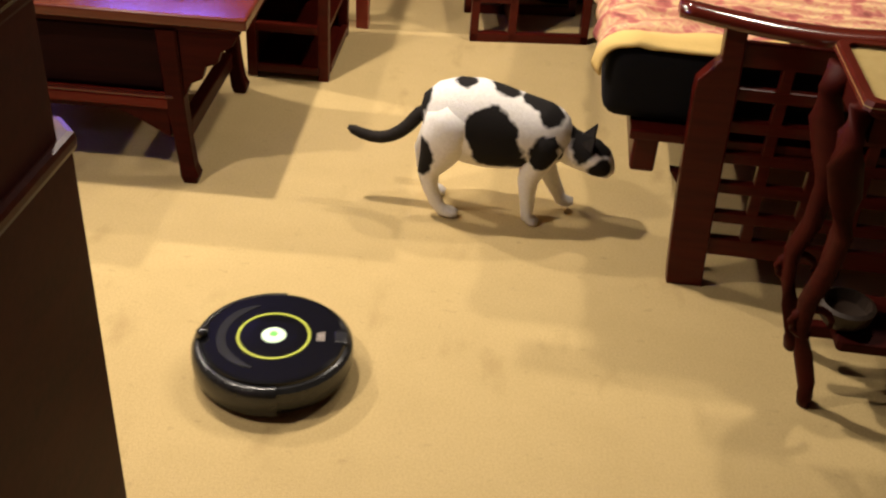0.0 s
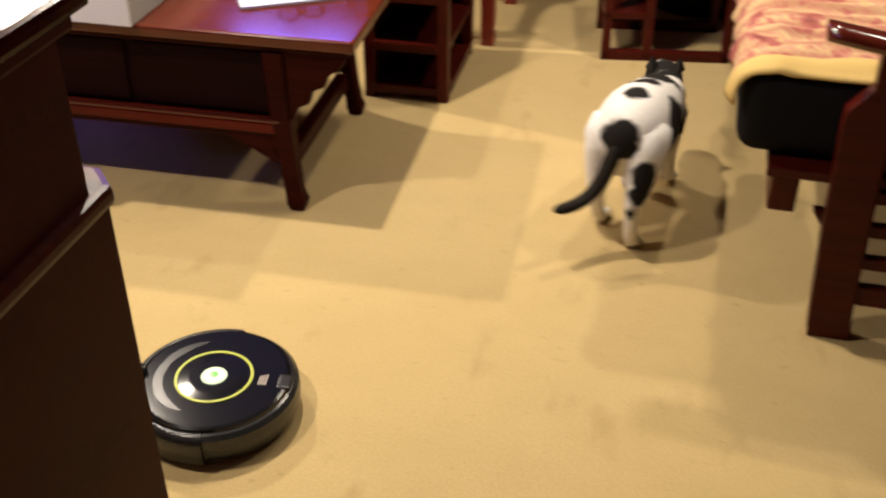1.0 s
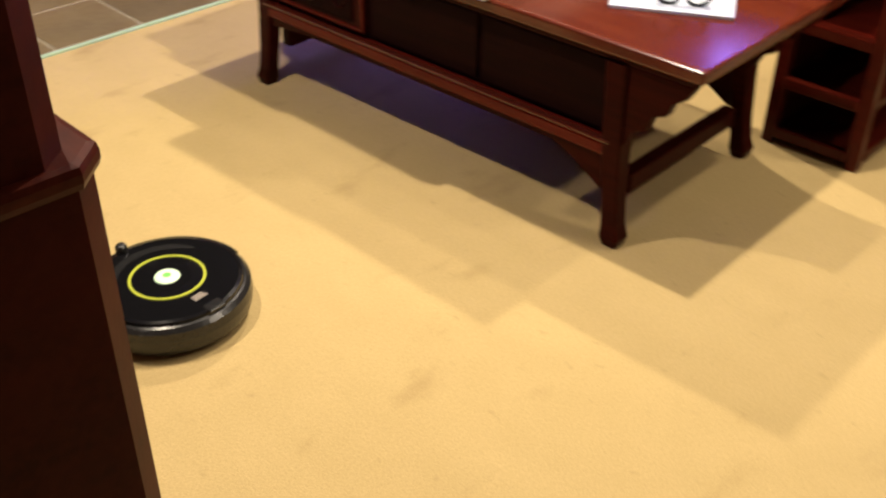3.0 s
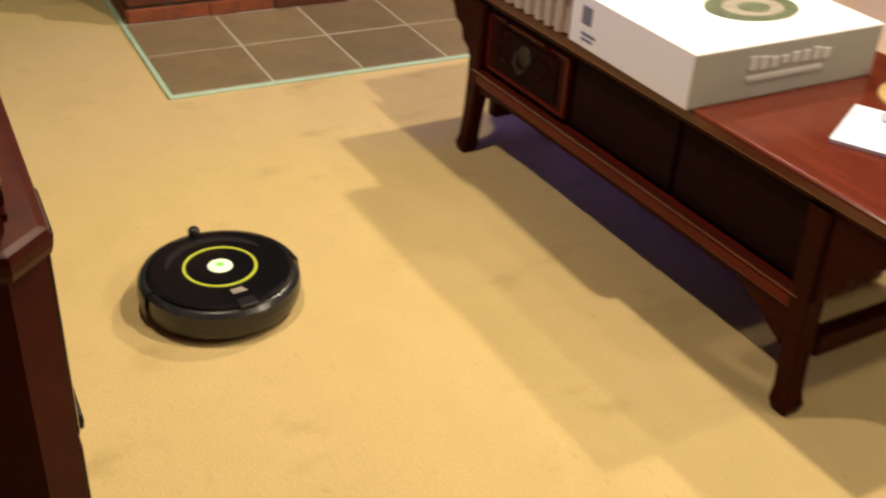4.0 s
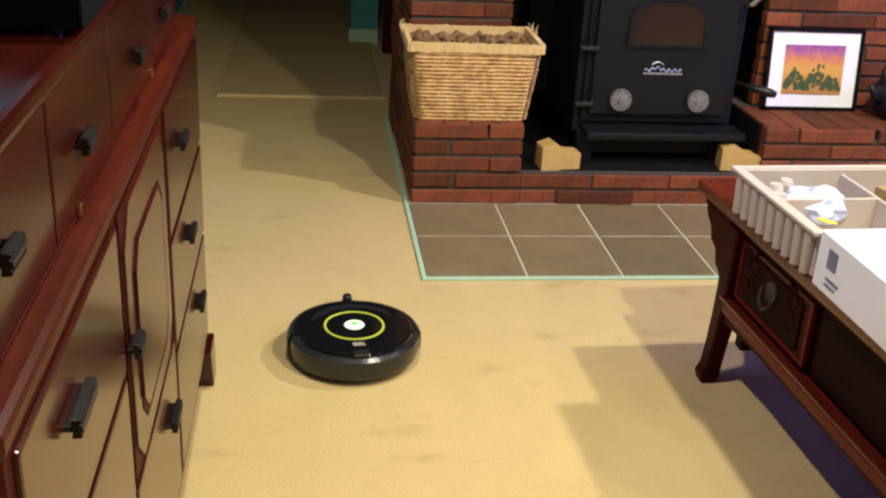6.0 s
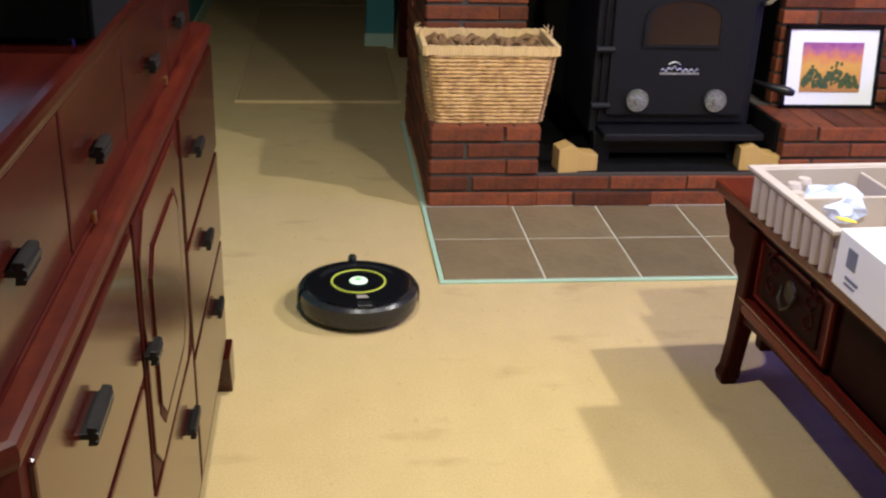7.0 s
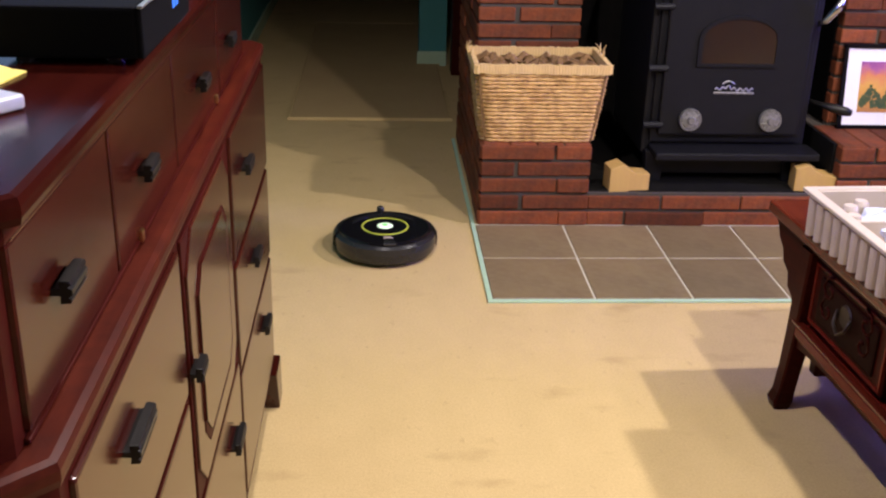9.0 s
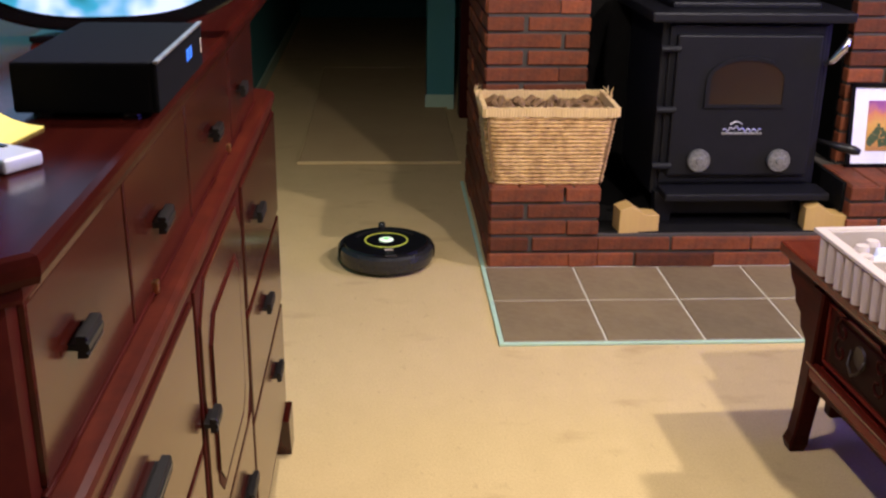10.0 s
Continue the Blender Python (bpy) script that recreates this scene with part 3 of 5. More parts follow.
# ---- picture on the ledge ----
def picture_paint():
    m = bpy.data.materials.new("sunset_print")
    m.use_nodes = True
    nt = m.node_tree
    b = nt.nodes["Principled BSDF"]
    b.inputs["Roughness"].default_value = 0.3
    co = nt.nodes.new("ShaderNodeTexCoord")
    sep = nt.nodes.new("ShaderNodeSeparateXYZ")
    nt.links.new(co.outputs["Object"], sep.inputs[0])
    n = nt.nodes.new("ShaderNodeTexNoise")
    n.inputs["Scale"].default_value = 28
    n.inputs["Detail"].default_value = 4
    nt.links.new(co.outputs["Object"], n.inputs[0])
    add = nt.nodes.new("ShaderNodeMath")
    add.operation = "MULTIPLY_ADD"
    add.inputs[1].default_value = 0.10
    nt.links.new(n.outputs[0], add.inputs[0])
    nt.links.new(sep.outputs[2], add.inputs[2])
    r = nt.nodes.new("ShaderNodeMapRange")
    r.inputs[1].default_value, r.inputs[2].default_value = 0.12, 0.31
    nt.links.new(add.outputs[0], r.inputs[0])
    ramp = nt.nodes.new("ShaderNodeValToRGB")
    e = ramp.color_ramp.elements
    e[0].position, e[0].color = 0.0, (0.42, 0.20, 0.07, 1)
    e[1].position, e[1].color = 1.0, (0.23, 0.07, 0.25, 1)
    for p, c in ((0.18, (0.55, 0.26, 0.06)), (0.5, (0.62, 0.34, 0.08)), (0.68, (0.60, 0.22, 0.10)), (0.85, (0.38, 0.12, 0.25))):
        k = e.new(p)
        k.color = (*c, 1)
    nt.links.new(r.outputs[0], ramp.inputs[0])
    nt.links.new(ramp.outputs[0], b.inputs["Base Color"])
    return m


def picture():
    s = thing("framed_picture", "black framed sunset landscape print with white mount leaning on bricks", "picture", pose(1.602, 0.885, 0.311, -8, 0, 0))
    bm = bmesh.new()
    bx(bm, -0.195, 0.195, 0.0, 0.02, 0.0, 0.016, bevel=0.003)
    bx(bm, -0.195, 0.195, 0.0, 0.02, 0.304, 0.32, bevel=0.003)
    bx(bm, -0.195, -0.179, 0.0, 0.02, 0.0, 0.32, bevel=0.003)
    bx(bm, 0.179, 0.195, 0.0, 0.02, 0.0, 0.32, bevel=0.003)
    part("frame", bm, BLACK, s)
    part("mount", B(-0.179, 0.179, 0.008, 0.016, 0.016, 0.304), WHITECARD, s, "white card mount")
    part("print", B(-0.122, 0.122, 0.004, 0.008, 0.065, 0.255), picture_paint(), s, "orange and purple desert landscape")
    green = material("painted_bushes", (0.035, 0.075, 0.032), 0.4, grain=((60, (1, 1, 1), 0.7, (0.12, 0.11, 0.035)),))
    rng = random.Random(3)
    for cx, w, h in ((-0.075, 0.042, 0.080), (0.025, 0.060, 0.092), (0.075, 0.040, 0.045)):
        bm = bmesh.new()
        for k in range(60):
            u = rng.uniform(-1, 1)
            px, pz = cx + u * w, 0.088 + rng.uniform(0, 1) * h * (1 - u * u)
            r = rng.uniform(0.006, 0.012)
            prism([(px + r * math.cos(a) * rng.uniform(0.5, 1.1), pz + r * 1.3 * math.sin(a) * rng.uniform(0.5, 1.1)) for a in np.linspace(0, 6.28, 9)[:-1]], "y", 0.002 + 0.0001 * k * 0.1, 0.004, bm)
        part("painted_bush", bm, green, s)
    part("glass_back", B(-0.185, 0.185, 0.018, 0.022, 0.01, 0.31), BLACK, s)


def kettle():
    s = thing("iron_kettle", "dark round iron kettle on the brick ledge", "kettle", pose(1.925, 0.80, 0.311))
    part("body", lathe([(0, 0), (0.07, 0), (0.1, 0.03), (0.112, 0.08), (0.10, 0.13), (0.06, 0.155), (0, 0.16)], 32), IRON, s, smooth=True)
    part("lid", lathe([(0, 0.185), (0.012, 0.185), (0.016, 0.17), (0.055, 0.163), (0.06, 0.152), (0, 0.150)], 24), IRON, s, smooth=True)
    part("bail", tube([(-0.095, 0, 0.12, 0.006), (-0.10, 0, 0.19, 0.006), (-0.06, 0, 0.235, 0.006), (0, 0, 0.25, 0.007), (0.06, 0, 0.235, 0.006), (0.10, 0, 0.19, 0.006), (0.095, 0, 0.12, 0.006)], 8), IRON, s, smooth=True)
    part("spout", tube([(-0.09, -0.02, 0.07, 0.022), (-0.13, -0.03, 0.10, 0.016), (-0.155, -0.035, 0.14, 0.011)], 10), IRON, s, smooth=True)


# ---- robot vacuum: x is forward ----
def robot():
    s = thing("robot_vacuum", "round black robot vacuum with lime ring and grey bumper", "robot vacuum")
    R = 0.170
    prof = [(0, 0.012), (0.150, 0.012), (0.164, 0.018), (0.168, 0.03), (R, 0.05), (0.168, 0.070), (0.160, 0.078), (0.155, 0.080), (0, 0.080)]
    part("body", lathe(prof, 72), GREY, s, smooth=False)
    # front bumper: a half shell, a little proud
    bm = bmesh.new()
    rows = [(0.172, 0.016), (0.1745, 0.03), (0.1755, 0.05), (0.174, 0.068), (0.166, 0.0795), (0.157, 0.083), (0.154, 0.080)]
    rings = []
    for k in range(49):
        a = radians(-96 + 192 * k / 48)
        rings.append([bm.verts.new((r * math.cos(a), r * math.sin(a), z)) for r, z in rows])
    for A, C in zip(rings, rings[1:]):
        for i in range(len(rows) - 1):
            bm.faces.new((A[i], C[i], C[i + 1], A[i + 1]))
    part("bumper", bm, GREY, s, "satin graphite front bumper", smooth=True)
    part("top_plate", lathe([(0, 0.0885), (0.145, 0.0885), (0.152, 0.086), (0.154, 0.080), (0, 0.080)], 72), BLACK, s, "glossy black top plate")
    part("ring", lathe([(0.0725, 0.0884), (0.073, 0.0905), (0.0785, 0.0905), (0.079, 0.0884)], 64), LIME, s, "lime green trim ring")
    part("hub", lathe([(0, 0.0905), (0.05, 0.0905), (0.0725, 0.0890), (0.0725, 0.0875), (0, 0.0875)], 48), BLACK, s)
    btn = glow("lit_button", (0.75, 1.0, 0.62), 0.55)
    btn.node_tree.nodes["Principled BSDF"].inputs["Base Color"].default_value = (0.6, 0.65, 0.5, 1)
    b = part("clean_button", lathe([(0, 0.0950), (0.015, 0.0945), (0.025, 0.0925), (0.027, 0.0900), (0, 0.0900)], 32), btn, s, "pale glowing green button", smooth=True)
    green = glow("green_light", (0.15, 1.0, 0.1), 1.2)
    part("button_light", lathe([(0, 0.0962), (0.008, 0.0955), (0.010, 0.0940), (0, 0.0940)], 20), green, b)
    # grey crescent, front half of the top
    bm = bmesh.new()
    A, C = [], []
    for k in range(33):
        a = radians(-70 + 140 * k / 32)
        w = 0.0095 * math.sin(math.pi * min(1, (k + 1) / 8, (33 - k) / 8) / 2)
        A.append(((0.111 - w) * math.cos(a), (0.111 - w) * math.sin(a)))
        C.append(((0.111 + w) * math.cos(a), (0.111 + w) * math.sin(a)))
    prism(A + C[::-1], "z", 0.0880, 0.0898, bm)
    part("crescent", bm, GREY, s, "grey crescent grip")
    bm = bmesh.new()
    for k in range(4):
        bx(bm, -0.108 + k * 0.0045, -0.1055 + k * 0.0045, -0.016 + 0.002 * k, 0.016, 0.088, 0.0893)
    part("badge", bm, CREAM, s, "pale badge bars")
    part("dust_bin_button", B(-0.158, -0.128, -0.022, 0.022, 0.082, 0.0895, bevel=0.006, seg=3), GREY, s, "grey release latch")
    part("sensor", lathe([(0, 0.106), (0.009, 0.105), (0.013, 0.100), (0.014, 0.08), (0, 0.08)], 20, m=pose(0.150, 0, 0)), GREY, s, "raised round front sensor", smooth=True)
    for y in (-0.115, 0.115):
        part("wheel", lathe([(0, -0.012), (0.03, -0.012), (0.033, -0.006), (0.033, 0.006), (0.03, 0.012), (0, 0.012)], 24, m=pose(0, y, 0.033, 90, 0, 0)), BLACK, s)
    s.scale = (1.015, 1.015, 1.015)
    return s


# ---- cat: x is forward, patches by place on the body ----
def fur(name, spots):
    """White fur with dark patches; spots are (x, y, z, radius) in the part's space."""
    m = material(name, (0.78, 0.74, 0.68), 0.85, bump=0.35, bump_scale=220, spec=0.15)
    nt = m.node_tree
    b = nt.nodes["Principled BSDF"]
    co = nt.nodes.new("ShaderNodeTexCoord")
    n = nt.nodes.new("ShaderNodeTexNoise")
    n.inputs["Scale"].default_value = 24
    nt.links.new(co.outputs["Object"], n.inputs[0])
    last = None
    for x, y, z, rad in spots:
        d = nt.nodes.new("ShaderNodeVectorMath")
        d.operation = "DISTANCE"
        nt.links.new(co.outputs["Object"], d.inputs[0])
        d.inputs[1].default_value = (x, y, z)
        k = nt.nodes.new("ShaderNodeMath")
        k.operation = "SUBTRACT"
        nt.links.new(d.outputs["Value"], k.inputs[0])
        k.inputs[1].default_value = rad
        if last:
            mn = nt.nodes.new("ShaderNodeMath")
            mn.operation = "MINIMUM"
            nt.links.new(last, mn.inputs[0])
            nt.links.new(k.outputs[0], mn.inputs[1])
            last = mn.outputs[0]
        else:
            last = k.outputs[0]
    wob = nt.nodes.new("ShaderNodeMath")
    wob.operation = "MULTIPLY_ADD"
    wob.inputs[1].default_value = 0.045
    nt.links.new(n.outputs[0], wob.inputs[0])
    nt.links.new(last, wob.inputs[2])
    r = nt.nodes.new("ShaderNodeMapRange")
    r.inputs[1].default_value, r.inputs[2].default_value = 0.018, 0.026
    nt.links.new(wob.outputs[0], r.inputs[0])
    n2 = nt.nodes.new("ShaderNodeTexNoise")
    n2.inputs["Scale"].default_value = 120
    nt.links.new(co.outputs["Object"], n2.inputs[0])
    wh = nt.nodes.new("ShaderNodeMix")
    wh.data_type = "RGBA"
    nt.links.new(n2.outputs[0], wh.inputs[0])
    wh.inputs[6].default_value, wh.inputs[7].default_value = (0.66, 0.62, 0.57, 1), (0.86, 0.83, 0.79, 1)
    mix = nt.nodes.new("ShaderNodeMix")
    mix.data_type = "RGBA"
    nt.links.new(r.outputs[0], mix.inputs[0])
    mix.inputs[6].default_value = (0.013, 0.011, 0.010, 1)
    nt.links.new(wh.outputs[2], mix.inputs[7])
    nt.links.new(mix.outputs[2], b.inputs["Base Color"])
    return m


DARKFUR = material("dark_fur", (0.016, 0.013, 0.011), 0.85, grain=((60, (1, 1, 1), 0.5, (0.03, 0.024, 0.02)),), bump=0.35, bump_scale=220, spec=0.15)
PINK = material("pink_skin", (0.45, 0.2, 0.16), 0.6)


def cat():
    s = thing("cat", "white shorthaired cat with black patches and dark tail", "cat")
    coat = fur("cat_body_fur", [(-0.005, -0.08, 0.245, 0.06), (0.015, -0.082, 0.195, 0.056), (0.055, -0.08, 0.165, 0.032), (0.128, -0.078, 0.195, 0.046), (0.125, -0.03, 0.29, 0.036), (0.105, 0.02, 0.30, 0.030), (0.085, 0.065, 0.26, 0.032),
                                (-0.07, -0.005, 0.335, 0.026), (0.015, 0.01, 0.312, 0.035), (0.0, 0.065, 0.27, 0.038), (-0.01, 0.08, 0.225, 0.03), (-0.178, 0.0, 0.27, 0.050), (0.10, 0.0, 0.295, 0.04)])
    rows = [(x * 0.9, y, z - 0.006, a * 1.02, b * 1.17) for x, y, z, a, b in ((-0.185, 0, 0.235, 0.012, 0.015), (-0.175, 0, 0.238, 0.042, 0.045), (-0.145, 0, 0.240, 0.066, 0.068), (-0.10, 0, 0.240, 0.079, 0.082), (-0.05, 0, 0.236, 0.084, 0.087), (0.0, 0, 0.228, 0.083, 0.085),
            (0.05, 0, 0.224, 0.078, 0.078), (0.10, 0, 0.222, 0.071, 0.071), (0.14, 0, 0.222, 0.063, 0.064), (0.17, 0, 0.224, 0.050, 0.052), (0.19, 0, 0.226, 0.034, 0.036), (0.197, 0, 0.227, 0.01, 0.012))]
    part("body", tube(rows, 24), coat, s, smooth=True)
    # head and neck turn together
    head = part("head", tube([(-0.07, 0, -0.005, 0.030, 0.034), (-0.04, 0, 0.0, 0.048, 0.050), (0.0, 0, -0.002, 0.042, 0.042), (0.03, 0, 0.0, 0.043, 0.041), (0.055, 0, 0.002, 0.045, 0.040), (0.08, 0, -0.002, 0.042, 0.036), (0.10, 0, -0.010, 0.030, 0.025), (0.113, 0, -0.015, 0.019, 0.016), (0.118, 0, -0.016, 0.006, 0.006)], 20),
                fur("cat_head_fur", [(0.03, 0.03, 0.025, 0.034), (0.03, -0.03, 0.025, 0.034), (0.085, 0.035, 0.0, 0.030), (0.085, -0.035, 0.0, 0.030), (-0.01, 0.0, 0.045, 0.028), (0.05, 0.0, 0.04, 0.045)]), s, smooth=True)
    head.location = (0.172, 0.0, 0.210)
    for y in (-0.028, 0.028):
        bm = bmesh.new()
        v = [bm.verts.new(p) for p in ((0.046, y - 0.021, 0.026), (0.050, y + 0.021, 0.026), (0.014, y, 0.028), (0.034, y * 1.2, 0.070))]
        for f in ((0, 1, 3), (1, 2, 3), (2, 0, 3), (0, 2, 1)):
            bm.faces.new([v[i] for i in f])
        bmesh.ops.bevel(bm, geom=bm.edges[:], offset=0.003, segments=2, affect="EDGES")
        part("ear", bm, DARKFUR, head, "dark pointed ear")
    part("nose", lathe([(0, 0.004), (0.004, 0.002), (0.005, 0), (0, -0.003)], 10, m=pose(0.118, 0, -0.010, 0, 90, 0)), PINK, head, smooth=True)
    tail = part("tail", tube([(0.01, 0, 0.0, 0.016), (-0.02, 0, -0.014, 0.0165), (-0.034, 0, -0.028, 0.0165), (-0.050, 0, -0.044, 0.016), (-0.070, 0, -0.058, 0.0155), (-0.092, 0, -0.068, 0.015), (-0.115, 0, -0.072, 0.0147), (-0.138, 0, -0.069, 0.014), (-0.160, 0, -0.061, 0.013), (-0.180, 0, -0.050, 0.011), (-0.190, 0, -0.043, 0.005)], 14), DARKFUR, s, "dark smooth tail", smooth=True)
    tail.location = (-0.155, 0, 0.250)
    legs = []
    # hind legs hang from the hip, fore legs from the shoulder; poses are in the cat's space
    white = fur("cat_leg_fur", [(0, 0, 5, 0.01)])
    patch = fur("cat_haunch_fur", [(-0.055, -0.02, -0.06, 0.034), (-0.062, -0.015, -0.10, 0.028), (-0.062, 0.0, -0.14, 0.020)])
    for y in (0.048, -0.048):
        rows = [(0.03, 0, 0.03, 0.030, 0.03), (0.01, 0, 0.0, 0.038, 0.052), (-0.005, 0, -0.04, 0.034, 0.048), (-0.025, 0, -0.085, 0.026, 0.034), (-0.045, 0, -0.125, 0.017, 0.021), (-0.040, 0, -0.165, 0.0135, 0.015), (-0.028, 0, -0.20, 0.0125, 0.0135), (-0.014, 0, -0.222, 0.014, 0.012), (0.008, 0, -0.228, 0.016, 0.010), (0.022, 0, -0.230, 0.010, 0.006)]
        leg = part("hind_leg", tube([(a, b, c, d * 1.18, e * 1.2) for a, b, c, d, e in rows], 14), white if y > 0 else patch, s, smooth=True)
        leg.location = (-0.105, y, 0.238)
        legs.append(leg)
    shoulder = fur("cat_shoulder_fur", [(0.0, -0.025, 0.0, 0.040), (0.01, -0.02, 0.03, 0.036)])
    for y in (0.040, -0.040):
        rows = [(-0.01, 0, 0.03, 0.024, 0.03), (0.0, 0, 0.0, 0.028, 0.038), (-0.006, 0, -0.05, 0.023, 0.028), (-0.012, 0, -0.09, 0.018, 0.020), (-0.004, 0, -0.13, 0.0145, 0.0155), (0.004, 0, -0.165, 0.013, 0.013), (0.008, 0, -0.185, 0.014, 0.012), (0.022, 0, -0.194, 0.016, 0.010), (0.036, 0, -0.196, 0.010, 0.006)]
        leg = part("fore_leg", tube([(a, b, c, d * 1.22, e * 1.22) for a, b, c, d, e in rows], 14), white if y > 0 else shoulder, s, smooth=True)
        leg.location = (0.112, y, 0.204)
        legs.append(leg)
    s.scale = (1.17, 1.17, 1.17)
    return s, head, tail, legs


picture()
kettle()
ROBOT = robot()
CAT, CAT_HEAD, CAT_TAIL, CAT_LEGS = cat()


# ---- dresser: front faces +x ----
def handle(parent, y, z, x, length):
    """A dark ribbed bar pull: one moulded bar along y with a waisted neck."""
    k = 0.84
    half = [(-0.001, 0.004), (0.009, 0.004), (0.008, 0.013), (0.019, 0.0125), (0.021, 0.008), (0.0175, 0.006), (0.0215, 0.003)]
    prof = [(x + a * k, z - b * k) for a, b in half] + [(x + a * k, z + b * k) for a, b in reversed(half)]
    part("handle", prism(prof, "y", y - length / 2, y + length / 2, bevel=0.001), PEWTER, parent, "dark ribbed metal pull")


def dresser():
    s = thing("dresser", "polished mahogany two-tier dresser with dark bar pulls", "dresser")
    XB, XL, XU = -1.10, -0.606, -0.634
    # lower carcass with canted near corner
    plan = [(XB, -2.240), (XL - 0.034, -2.240), (XL, -2.203), (XL, -0.60), (XL - 0.03, -0.565), (XB, -0.565)]
    # Dull dark wood on both carcasses carries the shade of the unlit near end.
    part("lower_body", prism(plan, "z", 0.112, 0.888, bevel=0.003), DARKWOOD, s, "lower carcass, shade of its unlit end put into dull dark wood")
    ledge = [(XB, -2.246), (XL - 0.030, -2.246), (XL + 0.006, -2.212), (XL + 0.006, -0.585), (XL - 0.02, -0.55), (XB, -0.55)]
    part("ledge", prism(ledge, "z", 0.885, 0.912, bevel=0.009), LEDGEWOOD, s, "rounded moulded ledge")
    up = [(XB, -2.234), (XU - 0.03, -2.234), (XU, -2.208), (XU, -0.70), (XU - 0.02, -0.68), (XB, -0.68)]
    part("upper_body", prism(up, "z", 0.910, 1.103, bevel=0.003), DARKWOOD, s, "upper carcass, shade of its unlit end put into dull dark wood")
    part("cornice", prism([(x + (0.018 if x > -1 else 0), y + (-0.01 if y < -1 else 0.01)) for x, y in up], "z", 1.097, 1.117, bevel=0.005), DARKWOOD, s)
    part("top", prism([(x + (0.037 if x > -1 else 0), y + (-0.022 if y < -1 else 0.022)) for x, y in up], "z", 1.117, 1.1415, bevel=0.008), DRESSERTOP, s, "glossy reddish dresser top")
    part("plinth", prism([(XB, -2.215), (XL - 0.06, -2.215), (XL - 0.012, -2.19), (XL - 0.012, -0.60), (XB, -0.60)], "z", 0.07, 0.117), DARKWOOD, s)
    for y0, y1, w in ((-2.224, -2.12, 1), (-0.66, -0.545, -1)):
        near = [(y0, 0.0), (y0 + 0.075, 0.0), (y1, 0.117), (y0, 0.117)]
        far = [(y1, 0.0), (y1 - 0.07, 0.0), (y0, 0.117), (y1 - 0.01, 0.117)]
        part("bracket_foot", prism(near if w > 0 else far, "x", XL - 0.06, XL + 0.016, bevel=0.004), MAHOGANY, s)
        part("bracket_foot", B(XB + 0.01, XB + 0.09, y0, y1, 0, 0.117, bevel=0.004), MAHOGANY, s)
    # upper drawers, one pull each
    ys = [-2.188, -1.865, -1.50, -1.07, -0.72]
    for (a, b), hy in zip(zip(ys, ys[1:]), (-2.071, -1.720, -1.292, -0.960)):
        d = part("drawer", B(XU - 0.01, XU + 0.006, a + 0.003, b - 0.003, 0.920, 1.086, bevel=0.005), MAHOGANY, s)
        handle(d, hy, 0.995 + 0.010 * (hy < -2), XU + 0.006, 0.052)
    part("inlay", B(XU, XU + 0.006, -2.19, -0.70, 0.913, 0.918, bevel=0.002), DARKWOOD, s)
    part("bead", B(XU, XU + 0.012, -2.19, -0.70, 1.089, 1.096, bevel=0.002), MAHOGANY, s, "thin polished bead under the top")
    brass = material("brass", (0.75, 0.52, 0.2), 0.3, 1.0)
    for y in (-1.755, -1.118):
        part("lock_plate", B(XU + 0.004, XU + 0.010, y - 0.006, y + 0.006, 0.915, 0.930, bevel=0.002), brass, s, "small brass lock plate")
    # near stack of drawers
    for z0, z1, hz in ((0.662, 0.872, 0.797), (0.412, 0.650, 0.555), (0.147, 0.402, 0.330)):
        d = part("drawer", B(XL - 0.01, XL + 0.006, -2.180, -1.682, z0, z1, bevel=0.005), MAHOGANY, s)
        handle(d, -1.988, hz, XL + 0.006, 0.085)
    # middle door with cut corners, its sunk field shaded along one side and the foot, and a drawer below
    y0, y1, z0, z1, k = -1.648, -1.235, 0.470, 0.870, 0.05
    octo = [(y0 + k, z0), (y1 - k, z0), (y1, z0 + k), (y1, z1 - k), (y1 - k, z1), (y0 + k, z1), (y0, z1 - k), (y0, z0 + k)]
    part("door_surround", B(XL - 0.01, XL + 0.004, y0 - 0.010, y1 + 0.012, z0 - 0.008, z1 + 0.004, bevel=0.003), DARKWOOD, s)
    d = part("door", prism(octo, "x", XL + 0.002, XL + 0.008, bevel=0.003), MAHOGANY, s, "cut-corner cupboard door")

    def field(low_y, high_y, low_z, high_z, cut):
        return [(low_y + cut, low_z), (high_y - cut, low_z), (high_y, low_z + cut), (high_y, high_z - cut), (high_y - cut, high_z), (low_y + cut, high_z), (low_y, high_z - cut), (low_y, low_z + cut)]
    # groove drawn as a dark plate, wider where its shadow edge falls
    part("groove_shade", prism(field(-1.592, -1.288, 0.512, 0.802, 0.035), "x", XL + 0.006, XL + 0.0092), DARKWOOD, d)
    part("panel", prism(field(-1.590, -1.312, 0.530, 0.800, 0.035), "x", XL + 0.006, XL + 0.012, bevel=0.001), MAHOGANY, d)
    handle(d, -1.652, 0.686, XL + 0.008, 0.045)
    d = part("drawer", B(XL - 0.01, XL + 0.006, -1.662, -1.205, 0.147, 0.452, bevel=0.005), MAHOGANY, s)
    handle(d, -1.318, 0.360, XL + 0.006, 0.078)
    # far stack of drawers
    for z0, z1, hz, hy in ((0.640, 0.872, 0.770, -1.012), (0.420, 0.628, 0.551, -0.938), (0.147, 0.408, 0.334, -0.812)):
        d = part("drawer", B(XL - 0.01, XL + 0.006, -1.180, -0.605, z0, z1, bevel=0.005), MAHOGANY, s)
        handle(d, hy, hz, XL + 0.006, 0.072)


